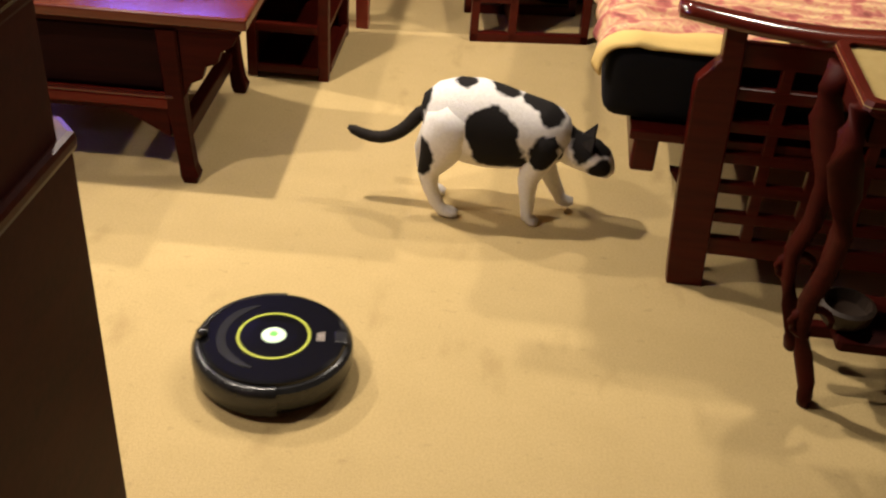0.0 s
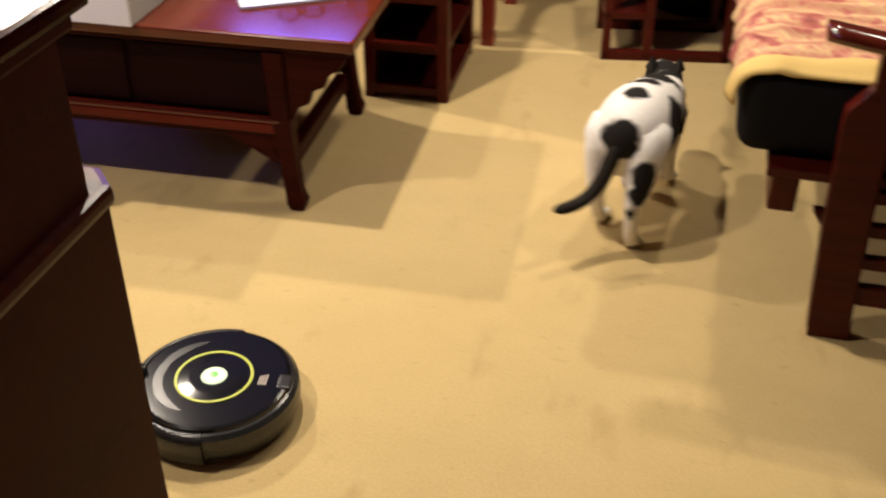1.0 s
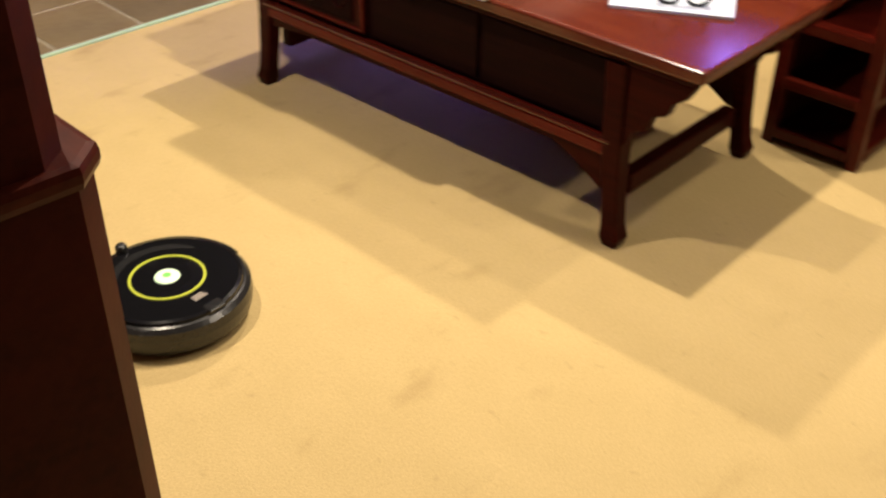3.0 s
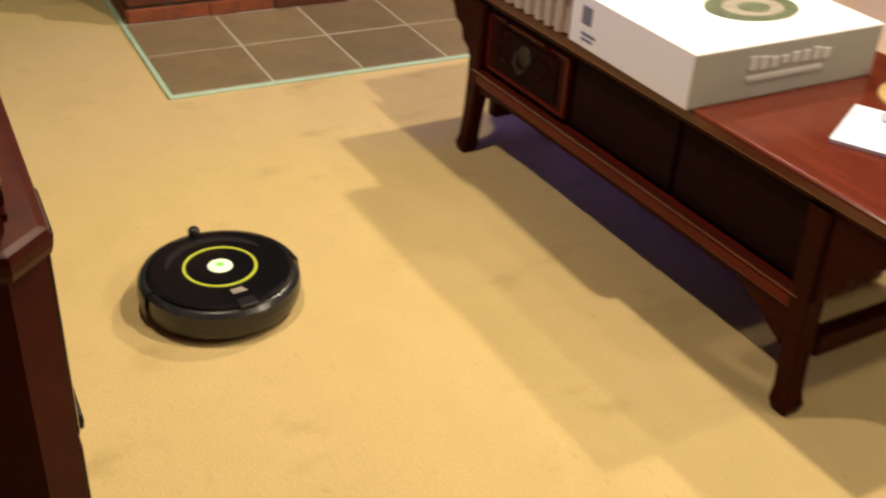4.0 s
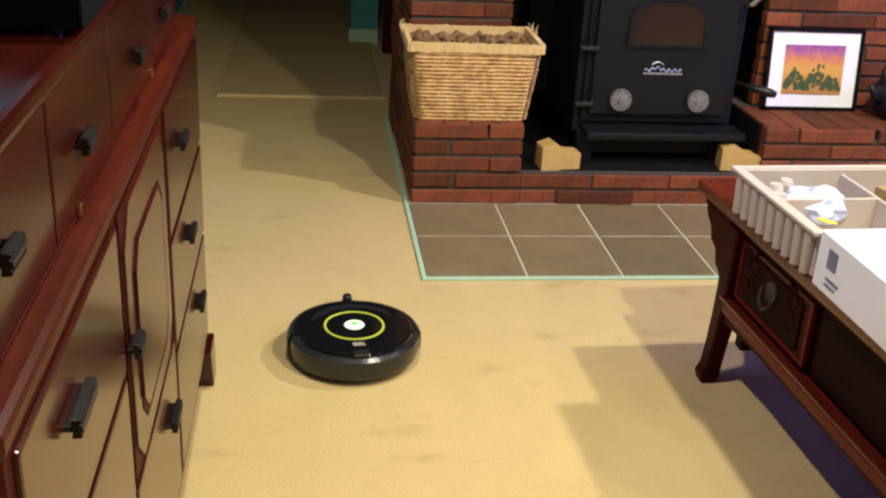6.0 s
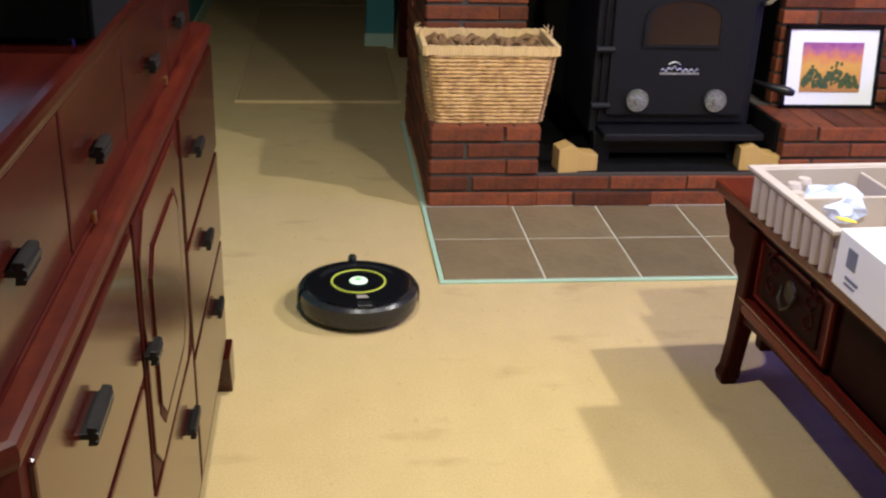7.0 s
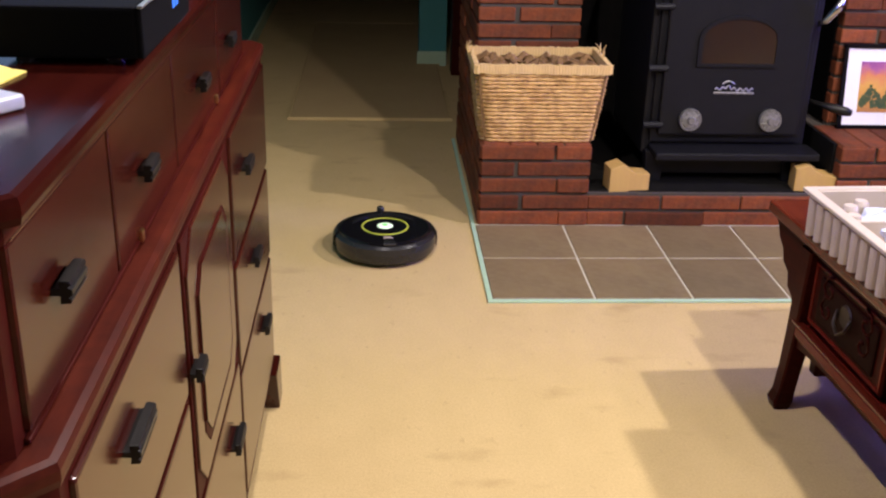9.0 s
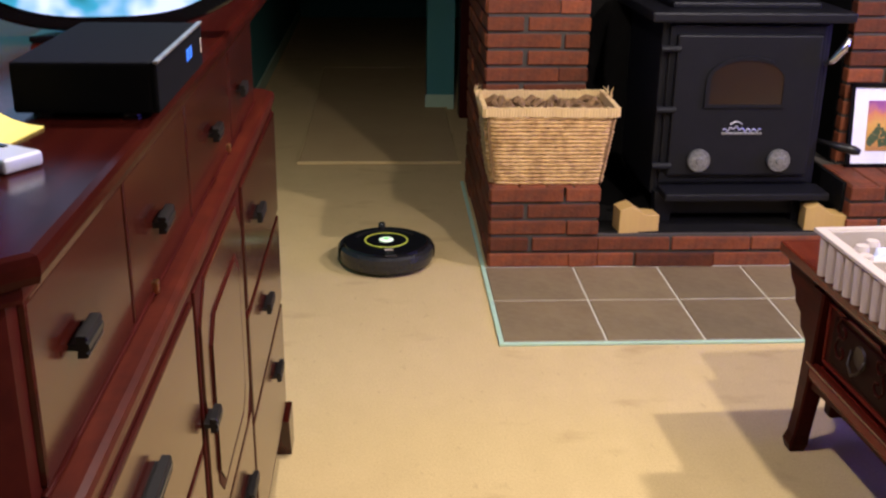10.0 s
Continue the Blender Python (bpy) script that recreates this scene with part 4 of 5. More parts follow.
def cable_box():
    s = thing("cable_box", "black set-top box with blue digits on the dresser", "set-top box", pose(-0.596, -1.688, 1.142))
    part("case", B(-0.145, 0.0, -0.142, 0.142, 0.006, 0.060, bevel=0.004), BOXBLACK, s)
    part("front_panel", B(-0.002, 0.006, -0.142, 0.142, 0.006, 0.060, bevel=0.003), BOXBLACK, s)
    part("trim", B(0.002, 0.0075, -0.143, 0.143, 0.0585, 0.0615, bevel=0.001), PEWTERLIGHT, s, "thin silver top edge")
    blue = glow("blue_digits", (0.06, 0.25, 1.0), 0.8)
    for y in (0.028, 0.036, 0.048, 0.056):
        bm = bmesh.new()
        bx(bm, 0.006, 0.0068, y, y + 0.0015, 0.030, 0.043)
        bx(bm, 0.006, 0.0068, y + 0.0045, y + 0.006, 0.030, 0.043)
        bx(bm, 0.006, 0.0068, y, y + 0.006, 0.0425, 0.044)
        part("digit", bm, blue, s, "small glowing blue digit bars")
    part("label", B(0.006, 0.0068, 0.126, 0.132, 0.024, 0.042), CREAM, s, "small pale sticker")
    for x in (-0.12, -0.03):
        for y in (-0.12, 0.12):
            part("rubber_foot", lathe([(0, 0), (0.012, 0), (0.012, 0.007), (0, 0.007)], 16, m=pose(x, y, 0)), GREY, s)


def television():
    s = thing("television", "small flat television showing a bright blue-green picture on the dresser", "television", pose(-0.770, -1.30, 1.142, 0, 0, -78))
    part("stand", prism([(-0.09, -0.09), (0.03, -0.11), (0.03, 0.11), (-0.09, 0.09)], "z", 0.0, 0.010, bevel=0.003), BLACK, s)
    part("neck", B(-0.05, -0.012, -0.05, 0.05, 0.009, 0.06, bevel=0.004), BLACK, s)

    def outline(half, low, rise, high):
        return [(-half, high)] + [(-half + 2 * half * k / 20, low + rise * abs(k / 10 - 1) ** 3) for k in range(21)] + [(half, high)]
    part("case", prism(outline(0.200, 0.012, 0.050, 0.34), "x", -0.045, 0.012, bevel=0.005), BLACK, s)
    m = bpy.data.materials.new("screen_picture")
    m.use_nodes = True
    nt = m.node_tree
    b = nt.nodes["Principled BSDF"]
    b.inputs["Base Color"].default_value = (0.01, 0.01, 0.012, 1)
    b.inputs["Roughness"].default_value = 0.15
    co = nt.nodes.new("ShaderNodeTexCoord")
    n = nt.nodes.new("ShaderNodeTexNoise")
    n.inputs["Scale"].default_value = 14
    nt.links.new(co.outputs["Object"], n.inputs[0])
    ramp = nt.nodes.new("ShaderNodeValToRGB")
    e = ramp.color_ramp.elements
    e[0].position, e[0].color = 0.38, (0.02, 0.20, 0.24, 1)
    e[1].position, e[1].color = 0.66, (0.6, 0.7, 1.0, 1)
    q = e.new(0.48)
    q.color = (0.04, 0.30, 0.42, 1)
    nt.links.new(n.outputs[0], ramp.inputs[0])
    nt.links.new(ramp.outputs[0], b.inputs["Emission Color"])
    b.inputs["Emission Strength"].default_value = 1.1
    part("screen", prism(outline(0.178, 0.034, 0.046, 0.32), "x", 0.010, 0.015), m, s, "glowing blue-green screen")


def remote():
    s = thing("remote_control", "silver remote control on the dresser top", "remote control", pose(-0.742, -1.978, 1.142, 0, 0, 58))
    part("shell", B(-0.022, 0.022, -0.085, 0.085, 0.0, 0.014, bevel=0.005, seg=3), material("silver_plastic", (0.55, 0.56, 0.62), 0.35, 0.3), s, smooth=False)
    for i in range(4):
        for j in range(3):
            part("button", B(-0.013 + j * 0.010, -0.006 + j * 0.010, -0.05 + i * 0.03, -0.038 + i * 0.03, 0.013, 0.0155, bevel=0.001, seg=1), GREY, s)


def note():
    bm = bmesh.new()
    g = [[bm.verts.new((-0.04 + 0.08 * i / 5, -0.035 + 0.07 * j / 2, 0.035 * (i / 5) ** 2 + 0.001)) for j in range(3)] for i in range(6)]
    for i in range(5):
        for j in range(2):
            bm.faces.new((g[i][j], g[i + 1][j], g[i + 1][j + 1], g[i][j + 1]))
    ob = part("sticky_note", bm, material("yellow_paper", (0.75, 0.62, 0.12), 0.7), None)
    mod = ob.modifiers.new("thickness", "SOLIDIFY")
    mod.thickness = 0.002
    ob.matrix_basis = pose(-0.745, -1.895, 1.143, 0, 0, 170)
    tagged(ob, "curled yellow sticky note on the dresser top", "note")


# ---- coffee table: near long edge at local x = 0, length along y ----
TABLE = pose(0.69, -1.25, 0, 0, 0, 2.6)
TOP = 0.50


def coffee_table():
    s = thing("coffee_table", "long reddish carved antique coffee table with three drawers", "coffee table", TABLE)
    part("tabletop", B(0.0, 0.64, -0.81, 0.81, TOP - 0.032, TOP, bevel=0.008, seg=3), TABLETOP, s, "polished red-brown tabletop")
    part("top_moulding", B(0.018, 0.622, -0.79, 0.79, TOP - 0.05, TOP - 0.030, bevel=0.006), TABLEWOOD, s)
    part("case", B(0.05, 0.59, -0.585, 0.585, 0.255, TOP - 0.048), TABLEPANEL, s, "recessed case, shade put into its dark colour")
    # the hearth end has a carved drawer, the rest are plain fronts darkened for shade
    for i in range(3):
        a = -0.575 + i * 0.386
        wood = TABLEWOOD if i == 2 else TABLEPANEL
        d = part("drawer", B(0.034 if i == 2 else 0.040, 0.055, a + 0.008, a + 0.374, 0.268, TOP - 0.062, bevel=0.005), wood, s, "carved drawer front" if i == 2 else "drawer front darkened for the shade it stands in")
        cy = a + 0.191
        if i == 2:
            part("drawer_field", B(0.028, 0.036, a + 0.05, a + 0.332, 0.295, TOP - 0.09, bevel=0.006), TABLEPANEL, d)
            for z0 in (0.274, TOP - 0.078):
                part("carved_border", B(0.030, 0.040, a + 0.016, a + 0.366, z0, z0 + 0.010, bevel=0.003), TABLERAIL, d)
            for y0 in (a + 0.012, a + 0.360):
                part("carved_border", B(0.030, 0.040, y0, y0 + 0.010, 0.274, TOP - 0.068, bevel=0.003), TABLERAIL, d)
            for w in (-1, 1):
                for hz in (0.345, 0.395):
                    sc = [(0.0275, cy + w * (0.088 + 0.004 * q * math.cos(q * 0.9)), hz + 0.004 * q * math.sin(q * 0.9), 0.0035) for q in range(1, 10)]
                    part("carving", tube(sc, 6), TABLEWOOD, d, smooth=True)
        if i == 2:
            part("handle_plate", lathe([(0, 0.004), (0.024, 0.004), (0.028, 0.0), (0, 0.0)], 24, m=pose(0.028, cy, 0.37, 0, -90, 0)), AGEDPLATE, d, "round dark metal plate")
            part("bail_handle", tube([(x, y, z, r) for x, y, z, r in ((0.022, cy - 0.03, 0.375, 0.004), (0.014, cy - 0.026, 0.345, 0.004), (0.012, cy, 0.328, 0.0045), (0.014, cy + 0.026, 0.345, 0.004), (0.022, cy + 0.03, 0.375, 0.004))], 8), AGEDPLATE, d, smooth=True)
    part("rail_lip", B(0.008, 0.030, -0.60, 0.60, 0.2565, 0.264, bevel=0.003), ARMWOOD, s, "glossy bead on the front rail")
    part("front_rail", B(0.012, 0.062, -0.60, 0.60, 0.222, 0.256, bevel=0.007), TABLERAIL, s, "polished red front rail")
    part("back_rail", B(0.578, 0.628, -0.60, 0.60, 0.222, 0.256, bevel=0.007), TABLEWOOD, s)
    # scalloped apron under the rail
    pts = [(-0.58, 0.225), (0.58, 0.225)]
    low = []
    for k in range(41):
        y = 0.58 - 1.16 * k / 40
        u = abs(y) / 0.58
        low.append((y, 0.206 - (0.075 if y < 0 else 0.012) * max(0.0, (u - 0.76) / 0.24) ** 1.2))
    for x in (0.022, 0.592):
        part("apron", prism(pts + low, "x", x, x + 0.024), TABLEWOOD, s, "scalloped apron")
    # legs flare out slightly to a rounded pad
    for sx, x in ((1, 0.011), (-1, 0.572)):
        for sy in (-1, 1):
            rows = [(-0.004, TOP - 0.05), (0.006, 0.22), (0.016, 0.12), (0.024, 0.05), (0.030, 0.022), (0.030, 0.0)]
            w = [0.028, 0.025, 0.022, 0.022, 0.026, 0.020]
            bm = bmesh.new()
            rings = []
            for (o, z), h in zip(rows, w):
                cx, cy = x + 0.027 - sx * o * 0.4, sy * (0.598 + o)
                rings.append([bm.verts.new((cx + a * h, cy + b * h, z)) for a, b in ((-1, -0.8), (-0.8, -1), (0.8, -1), (1, -0.8), (1, 0.8), (0.8, 1), (-0.8, 1), (-1, 0.8))])
            for A, C in zip(rings, rings[1:]):
                for i in range(8):
                    bm.faces.new((A[i], A[(i + 1) % 8], C[(i + 1) % 8], C[i]))
            bm.faces.new(rings[0])
            bm.faces.new(rings[-1])
            part("leg", bm, TABLEWOOD, s)
            # carved wing under the overhang
            wing = [(sy * 0.625, TOP - 0.05), (sy * 0.785, TOP - 0.05), (sy * 0.765, TOP - 0.085), (sy * 0.735, TOP - 0.105), (sy * 0.725, TOP - 0.135), (sy * 0.690, TOP - 0.150), (sy * 0.680, TOP - 0.185), (sy * 0.650, TOP - 0.20), (sy * 0.625, TOP - 0.25)]
            part("wing_bracket", prism(wing, "x", x + 0.010, x + 0.040, bevel=0.003), TABLEWOOD, s, "carved wing bracket")
    for sy in (-1, 1):
        part("end_stretcher", B(0.085, 0.555, sy * 0.603 - 0.019, sy * 0.603 + 0.019, 0.105, 0.155, bevel=0.006), TABLEWOOD, s)


def on_table(name, label, category, x, y, rz=0.0):
    return thing(name, label, category, TABLE @ pose(x, y, TOP + 0.001, 0, 0, rz))


def product_box():
    s = on_table("product_box", "large white product box with grey end on the coffee table", "box", 0.24, -0.045, -1.5)
    x0, x1, y0, y1, h = -0.255, 0.265, -0.21, 0.21, 0.118
    part("carton", B(x0, x1, y0, y1, 0, h, bevel=0.003), WHITECARD, s)
    part("end_label", B(x0 + 0.004, x1 - 0.004, y0 - 0.002, y0 + 0.004, 0.003, h - 0.003), GREYCARD, s, "grey printed box end")
    rng = random.Random(8)
    pale = material("pale_print", (0.46, 0.45, 0.43), 0.5)
    for k in range(8):
        a = -0.11 + k * 0.029
        part("print_bar", B(a, a + 0.023, y0 - 0.004, y0 - 0.001, 0.062 + rng.uniform(0, 0.006), 0.088 + rng.uniform(-0.005, 0.006), bevel=0.001, seg=1), pale, s, "pale bar of unreadable print")
    part("print_line", B(-0.11, 0.10, y0 - 0.004, y0 - 0.001, 0.040, 0.050), pale, s, "pale bar of unreadable print")
    dk = material("print_ink", (0.16, 0.17, 0.22), 0.6)
    bm = bmesh.new()
    for a, b, z0, z1 in ((0.13, 0.165, 0.055, 0.095), (0.11, 0.16, 0.03, 0.036), (0.12, 0.16, 0.018, 0.023)):
        bx(bm, x0 - 0.002, x0 + 0.002, a, b, z0, z1)
    part("side_print", bm, dk, s, "small dark print marks")
    green = material("green_print", (0.075, 0.095, 0.045), 0.4, grain=((30, (1, 1, 1), 0.7, (0.03, 0.035, 0.02)), (70, (1, 1, 1), 0.5, (0.16, 0.19, 0.10))))
    stone = material("grey_print", (0.30, 0.27, 0.21), 0.4, grain=((40, (1, 1, 1), 0.6, (0.16, 0.14, 0.10)),))
    for name, r, m, lift in (("round_print", 1.0, green, 0.002), ("inner_print", 0.66, stone, 0.003), ("inner_ring", 0.34, green, 0.004)):
        oval = [(0.05 + 0.115 * r * math.cos(a), -0.03 - 0.012 * (1 - r) + 0.085 * r * math.sin(a)) for a in np.linspace(0, 2 * math.pi, 40)[:-1]]
        part(name, prism(oval, "z", h - 0.001, h + lift), m, s, "round dark green and grey printed picture")


def tray():
    s = on_table("divided_tray", "cream plastic divided tray with ribbed sides on the table", "tray", 0.235, 0.385, 0)
    x0, x1, y0, y1, h = -0.235, 0.25, -0.195, 0.195, 0.105
    bm = bmesh.new()
    t = 0.008
    bx(bm, x0 + 0.02, x1 - 0.02, y0 + 0.02, y1 - 0.02, 0.0, 0.008)
    part("base", bm, CREAM, s)
    for a in ((x0, x0 + t, y0, y1), (x1 - t, x1, y0, y1), (x0 + t, x1 - t, y0, y0 + t), (x0 + t, x1 - t, y1 - t, y1)):
        part("side", B(*a, 0.003, h, bevel=0.002, seg=1), CREAM, s)
    for k in range(9):
        y = y0 + 0.025 + k * 0.0425
        for x in (x0 - 0.004, x1 + 0.004):
            part("rib", lathe([(0, 0.004), (0.012, 0.004), (0.015, h - 0.012), (0, h - 0.012)], 12, m=pose(x, y, 0)), CREAM, s)
    bm = bmesh.new()
    bx(bm, x0 - 0.022, x1 + 0.022, y0 - 0.014, y0 + 0.006, h - 0.006, h + 0.004, bevel=0.003)
    bx(bm, x0 - 0.022, x1 + 0.022, y1 - 0.006, y1 + 0.014, h - 0.006, h + 0.004, bevel=0.003)
    bx(bm, x0 - 0.022, x0 + 0.004, y0, y1, h - 0.006, h + 0.0035, bevel=0.003)
    bx(bm, x1 - 0.004, x1 + 0.022, y0, y1, h - 0.006, h + 0.0035, bevel=0.003)
    part("rim", bm, CREAM, s)
    for a in ((0.02, 0.028, y0 + t, y1 - t), (x0 + t, 0.02, 0.02, 0.028), (0.028, x1 - t, -0.03, -0.022)):
        part("divider", B(*a, 0.006, h - 0.012, bevel=0.002, seg=1), CREAM, s)
    # what lies in it
    rng = random.Random(5)
    bm = bmesh.new()
    bmesh.ops.create_icosphere(bm, subdivisions=3, radius=0.07)
    for v in bm.verts:
        n = noise.noise(v.co * 28) * 0.022 + noise.noise(v.co * 60) * 0.012
        v.co = v.co + v.co.normalized() * n
        v.co.z = max(-0.030, v.co.z * 0.65)
    bag = part("plastic_bag", bm, material("blueish_plastic", (0.52, 0.60, 0.85), 0.12, grain=((25, (1, 1, 1), 0.6, (0.85, 0.86, 0.9)),), coat=0.5), None)
    bag.matrix_basis = TABLE @ pose(0.135, 0.455, TOP + 0.060)
    tagged(bag, "crumpled shiny blue-white plastic bag in the tray", "plastic bag")
    for x, y, r in ((-0.18, 0.12, 0), (-0.14, 0.15, 30), (-0.20, 0.06, 80)):
        o = part("plastic_part", lathe([(0, 0), (0.018, 0), (0.018, 0.075), (0.014, 0.085), (0, 0.085)], 16), CREAM)
        o.matrix_basis = TABLE @ pose(0.235 + x, 0.385 + y, TOP + 0.010)
        tagged(o, "small cream plastic fitting standing in the tray", "plastic part", "fittings in the tray")
    o = part("small_carton", B(-0.045, 0.045, -0.03, 0.03, 0, 0.085, bevel=0.002), material("brown_card", (0.28, 0.19, 0.08), 0.7))
    o.matrix_basis = TABLE @ pose(0.235 + 0.11, 0.385 + 0.08, TOP + 0.010, 0, 0, 12)
    tagged(o, "small brown cardboard carton in the tray", "carton")
    o = part("yellow_tag", B(-0.02, 0.02, -0.014, 0.014, 0, 0.003, bevel=0.001), material("yellow_label", (0.85, 0.68, 0.03), 0.5))
    o.matrix_basis = TABLE @ pose(0.235 - 0.19, 0.385 - 0.135, TOP + 0.103, 0, 15, 20)
    tagged(o, "small bright yellow tag on the tray edge", "tag")
    o = part("coaster", B(-0.045, 0.045, -0.045, 0.045, 0, 0.006, bevel=0.002), material("slate_blue", (0.10, 0.15, 0.17), 0.6, grain=((30, (1, 1, 1), 0.4, (0.14, 0.19, 0.2)),)))
    o.matrix_basis = TABLE @ pose(0.10, 0.63, TOP + 0.001, 0, 0, 20)
    tagged(o, "grey-blue square coaster on the coffee table", "coaster")


def papers():
    s = on_table("magazine", "glossy pale blue magazine lying on the coffee table", "magazine", 0.30, -0.545, 28)
    sky = material("magazine_cover", (0.55, 0.62, 0.78), 0.25, grain=((9, (1, 1, 1), 0.7, (0.82, 0.84, 0.88)), (20, (1, 1, 1), 0.4, (0.35, 0.42, 0.62))))
    part("pages", B(-0.10, 0.10, -0.135, 0.135, 0, 0.006), WHITECARD, s)
    part("cover", B(-0.102, 0.102, -0.137, 0.137, 0.006, 0.0075, bevel=0.0005, seg=1), sky, s)
    g = on_table("spectacles", "dark spectacles folded on the magazine", "spectacles", 0.245, -0.60, 30)
    g.matrix_basis = TABLE @ pose(0.245, -0.60, TOP + 0.0095, 0, 0, 30)
    for y in (-0.032, 0.032):
        bm = bmesh.new()
        lathe([(0.022, 0.0), (0.028, 0.0), (0.028, 0.006), (0.022, 0.006)], 24, bm)
        bmesh.ops.transform(bm, matrix=pose(0, y, 0.024, 70, 0, 90), verts=bm.verts)
        part("lens_rim", bm, BLACK, g)
        part("temple", tube([(0.0, y * 1.9, 0.024, 0.004), (0.05, y * 1.2, 0.012, 0.004), (0.10, y * 0.4, 0.006, 0.004)], 8), BLACK, g, smooth=True)
    part("bridge", tube([(0, -0.008, 0.028, 0.003), (0, 0.008, 0.028, 0.003)], 8), BLACK, g)
    m = on_table("woven_mat", "round straw mat on the coffee table", "table mat", 0.50, -0.42, 0)
    bm = bmesh.new()
    for k in range(11):
        r = 0.008 + k * 0.009
        lathe([(r - 0.005, 0.0), (r - 0.003, 0.006), (r + 0.003, 0.006), (r + 0.005, 0.0)], 40, bm)
    part("coil", bm, material("straw_mat", (0.48, 0.34, 0.13), 0.8, grain=((60, (1, 1, 1), 0.6, (0.3, 0.2, 0.07)),)), m)
    c = on_table("white_vase", "small rounded white china pot on the straw mat", "pot", 0.47, -0.42, 0)
    c.matrix_basis = TABLE @ pose(0.49, -0.40, TOP + 0.008)
    part("pot", lathe([(0, 0), (0.035, 0), (0.042, 0.02), (0.042, 0.07), (0.032, 0.095), (0.012, 0.105), (0, 0.106)], 28), material("white_china", (0.75, 0.72, 0.66), 0.25), c, smooth=True)
    b = on_table("glass_knob", "round white glass knob on a small clear base", "ornament", 0.34, -0.45, 0)
    b.matrix_basis = TABLE @ pose(0.33, -0.47, TOP + 0.0095)
    part("ball", lathe([(0, 0.0), (0.022, 0.0), (0.026, 0.006), (0.010, 0.014), (0.012, 0.02), (0.018, 0.03), (0.018, 0.04), (0.010, 0.05), (0, 0.052)], 24), material("milk_glass", (0.78, 0.76, 0.74), 0.15), b, smooth=True)


dresser()
cable_box()
television()
remote()
note()
coffee_table()
product_box()
tray()
papers()


# ---- settee with lattice ends, seen end on; its length runs along x ----
def cloth_material():
    m = bpy.data.materials.new("woven_throw")
    m.use_nodes = True
    nt = m.node_tree
    b = nt.nodes["Principled BSDF"]
    b.inputs["Roughness"].default_value = 0.9
    b.inputs["Specular IOR Level"].default_value = 0.15
    co = nt.nodes.new("ShaderNodeTexCoord")
    n = nt.nodes.new("ShaderNodeTexNoise")
    n.inputs["Scale"].default_value = 16
    n.inputs["Detail"].default_value = 3
    nt.links.new(co.outputs["UV"], n.inputs[0])
    ramp = nt.nodes.new("ShaderNodeValToRGB")
    ramp.color_ramp.interpolation = "LINEAR"
    e = ramp.color_ramp.elements
    e[0].position, e[0].color = 0.30, (0.20, 0.06, 0.05, 1)
    e[1].position, e[1].color = 0.72, (0.55, 0.36, 0.13, 1)
    for p, c in ((0.42, (0.46, 0.16, 0.13)), (0.50, (0.60, 0.44, 0.22)), (0.58, (0.55, 0.27, 0.18)), (0.65, (0.62, 0.48, 0.25))):
        k = e.new(p)
        k.color = (*c, 1)
    nt.links.new(n.outputs[0], ramp.inputs[0])
    # striped bands across the width, by the cloth's own length
    sep = nt.nodes.new("ShaderNodeSeparateXYZ")
    nt.links.new(co.outputs["UV"], sep.inputs[0])
    edge = nt.nodes.new("ShaderNodeMapRange")
    edge.inputs[1].default_value, edge.inputs[2].default_value = 0.075, 0.085
    nt.links.new(sep.outputs[0], edge.inputs[0])
    w = nt.nodes.new("ShaderNodeTexWave")
    w.inputs["Scale"].default_value = 5.5
    w.inputs["Distortion"].default_value = 1.5
    w.bands_direction = "X"
    nt.links.new(co.outputs["UV"], w.inputs[0])
    mul = nt.nodes.new("ShaderNodeMath")
    mul.operation = "MULTIPLY"
    mul.inputs[1].default_value = 0.55
    nt.links.new(w.outputs["Fac"], mul.inputs[0])
    band = nt.nodes.new("ShaderNodeMix")
    band.data_type = "RGBA"
    nt.links.new(mul.outputs[0], band.inputs[0])
    nt.links.new(ramp.outputs[0], band.inputs[6])
    band.inputs[7].default_value = (0.30, 0.07, 0.06, 1)
    hem = nt.nodes.new("ShaderNodeMix")
    hem.data_type = "RGBA"
    nt.links.new(edge.outputs[0], hem.inputs[0])
    hem.inputs[6].default_value = (0.60, 0.42, 0.15, 1)
    nt.links.new(band.outputs[2], hem.inputs[7])
    nt.links.new(hem.outputs[2], b.inputs["Base Color"])
    n2 = nt.nodes.new("ShaderNodeTexNoise")
    n2.inputs["Scale"].default_value = 300
    nt.links.new(co.outputs["Object"], n2.inputs[0])
    bp = nt.nodes.new("ShaderNodeBump")
    bp.inputs["Strength"].default_value = 0.3
    bp.inputs["Distance"].default_value = 0.003
    nt.links.new(n2.outputs[0], bp.inputs["Height"])
    nt.links.new(bp.outputs[0], b.inputs["Normal"])
    return m


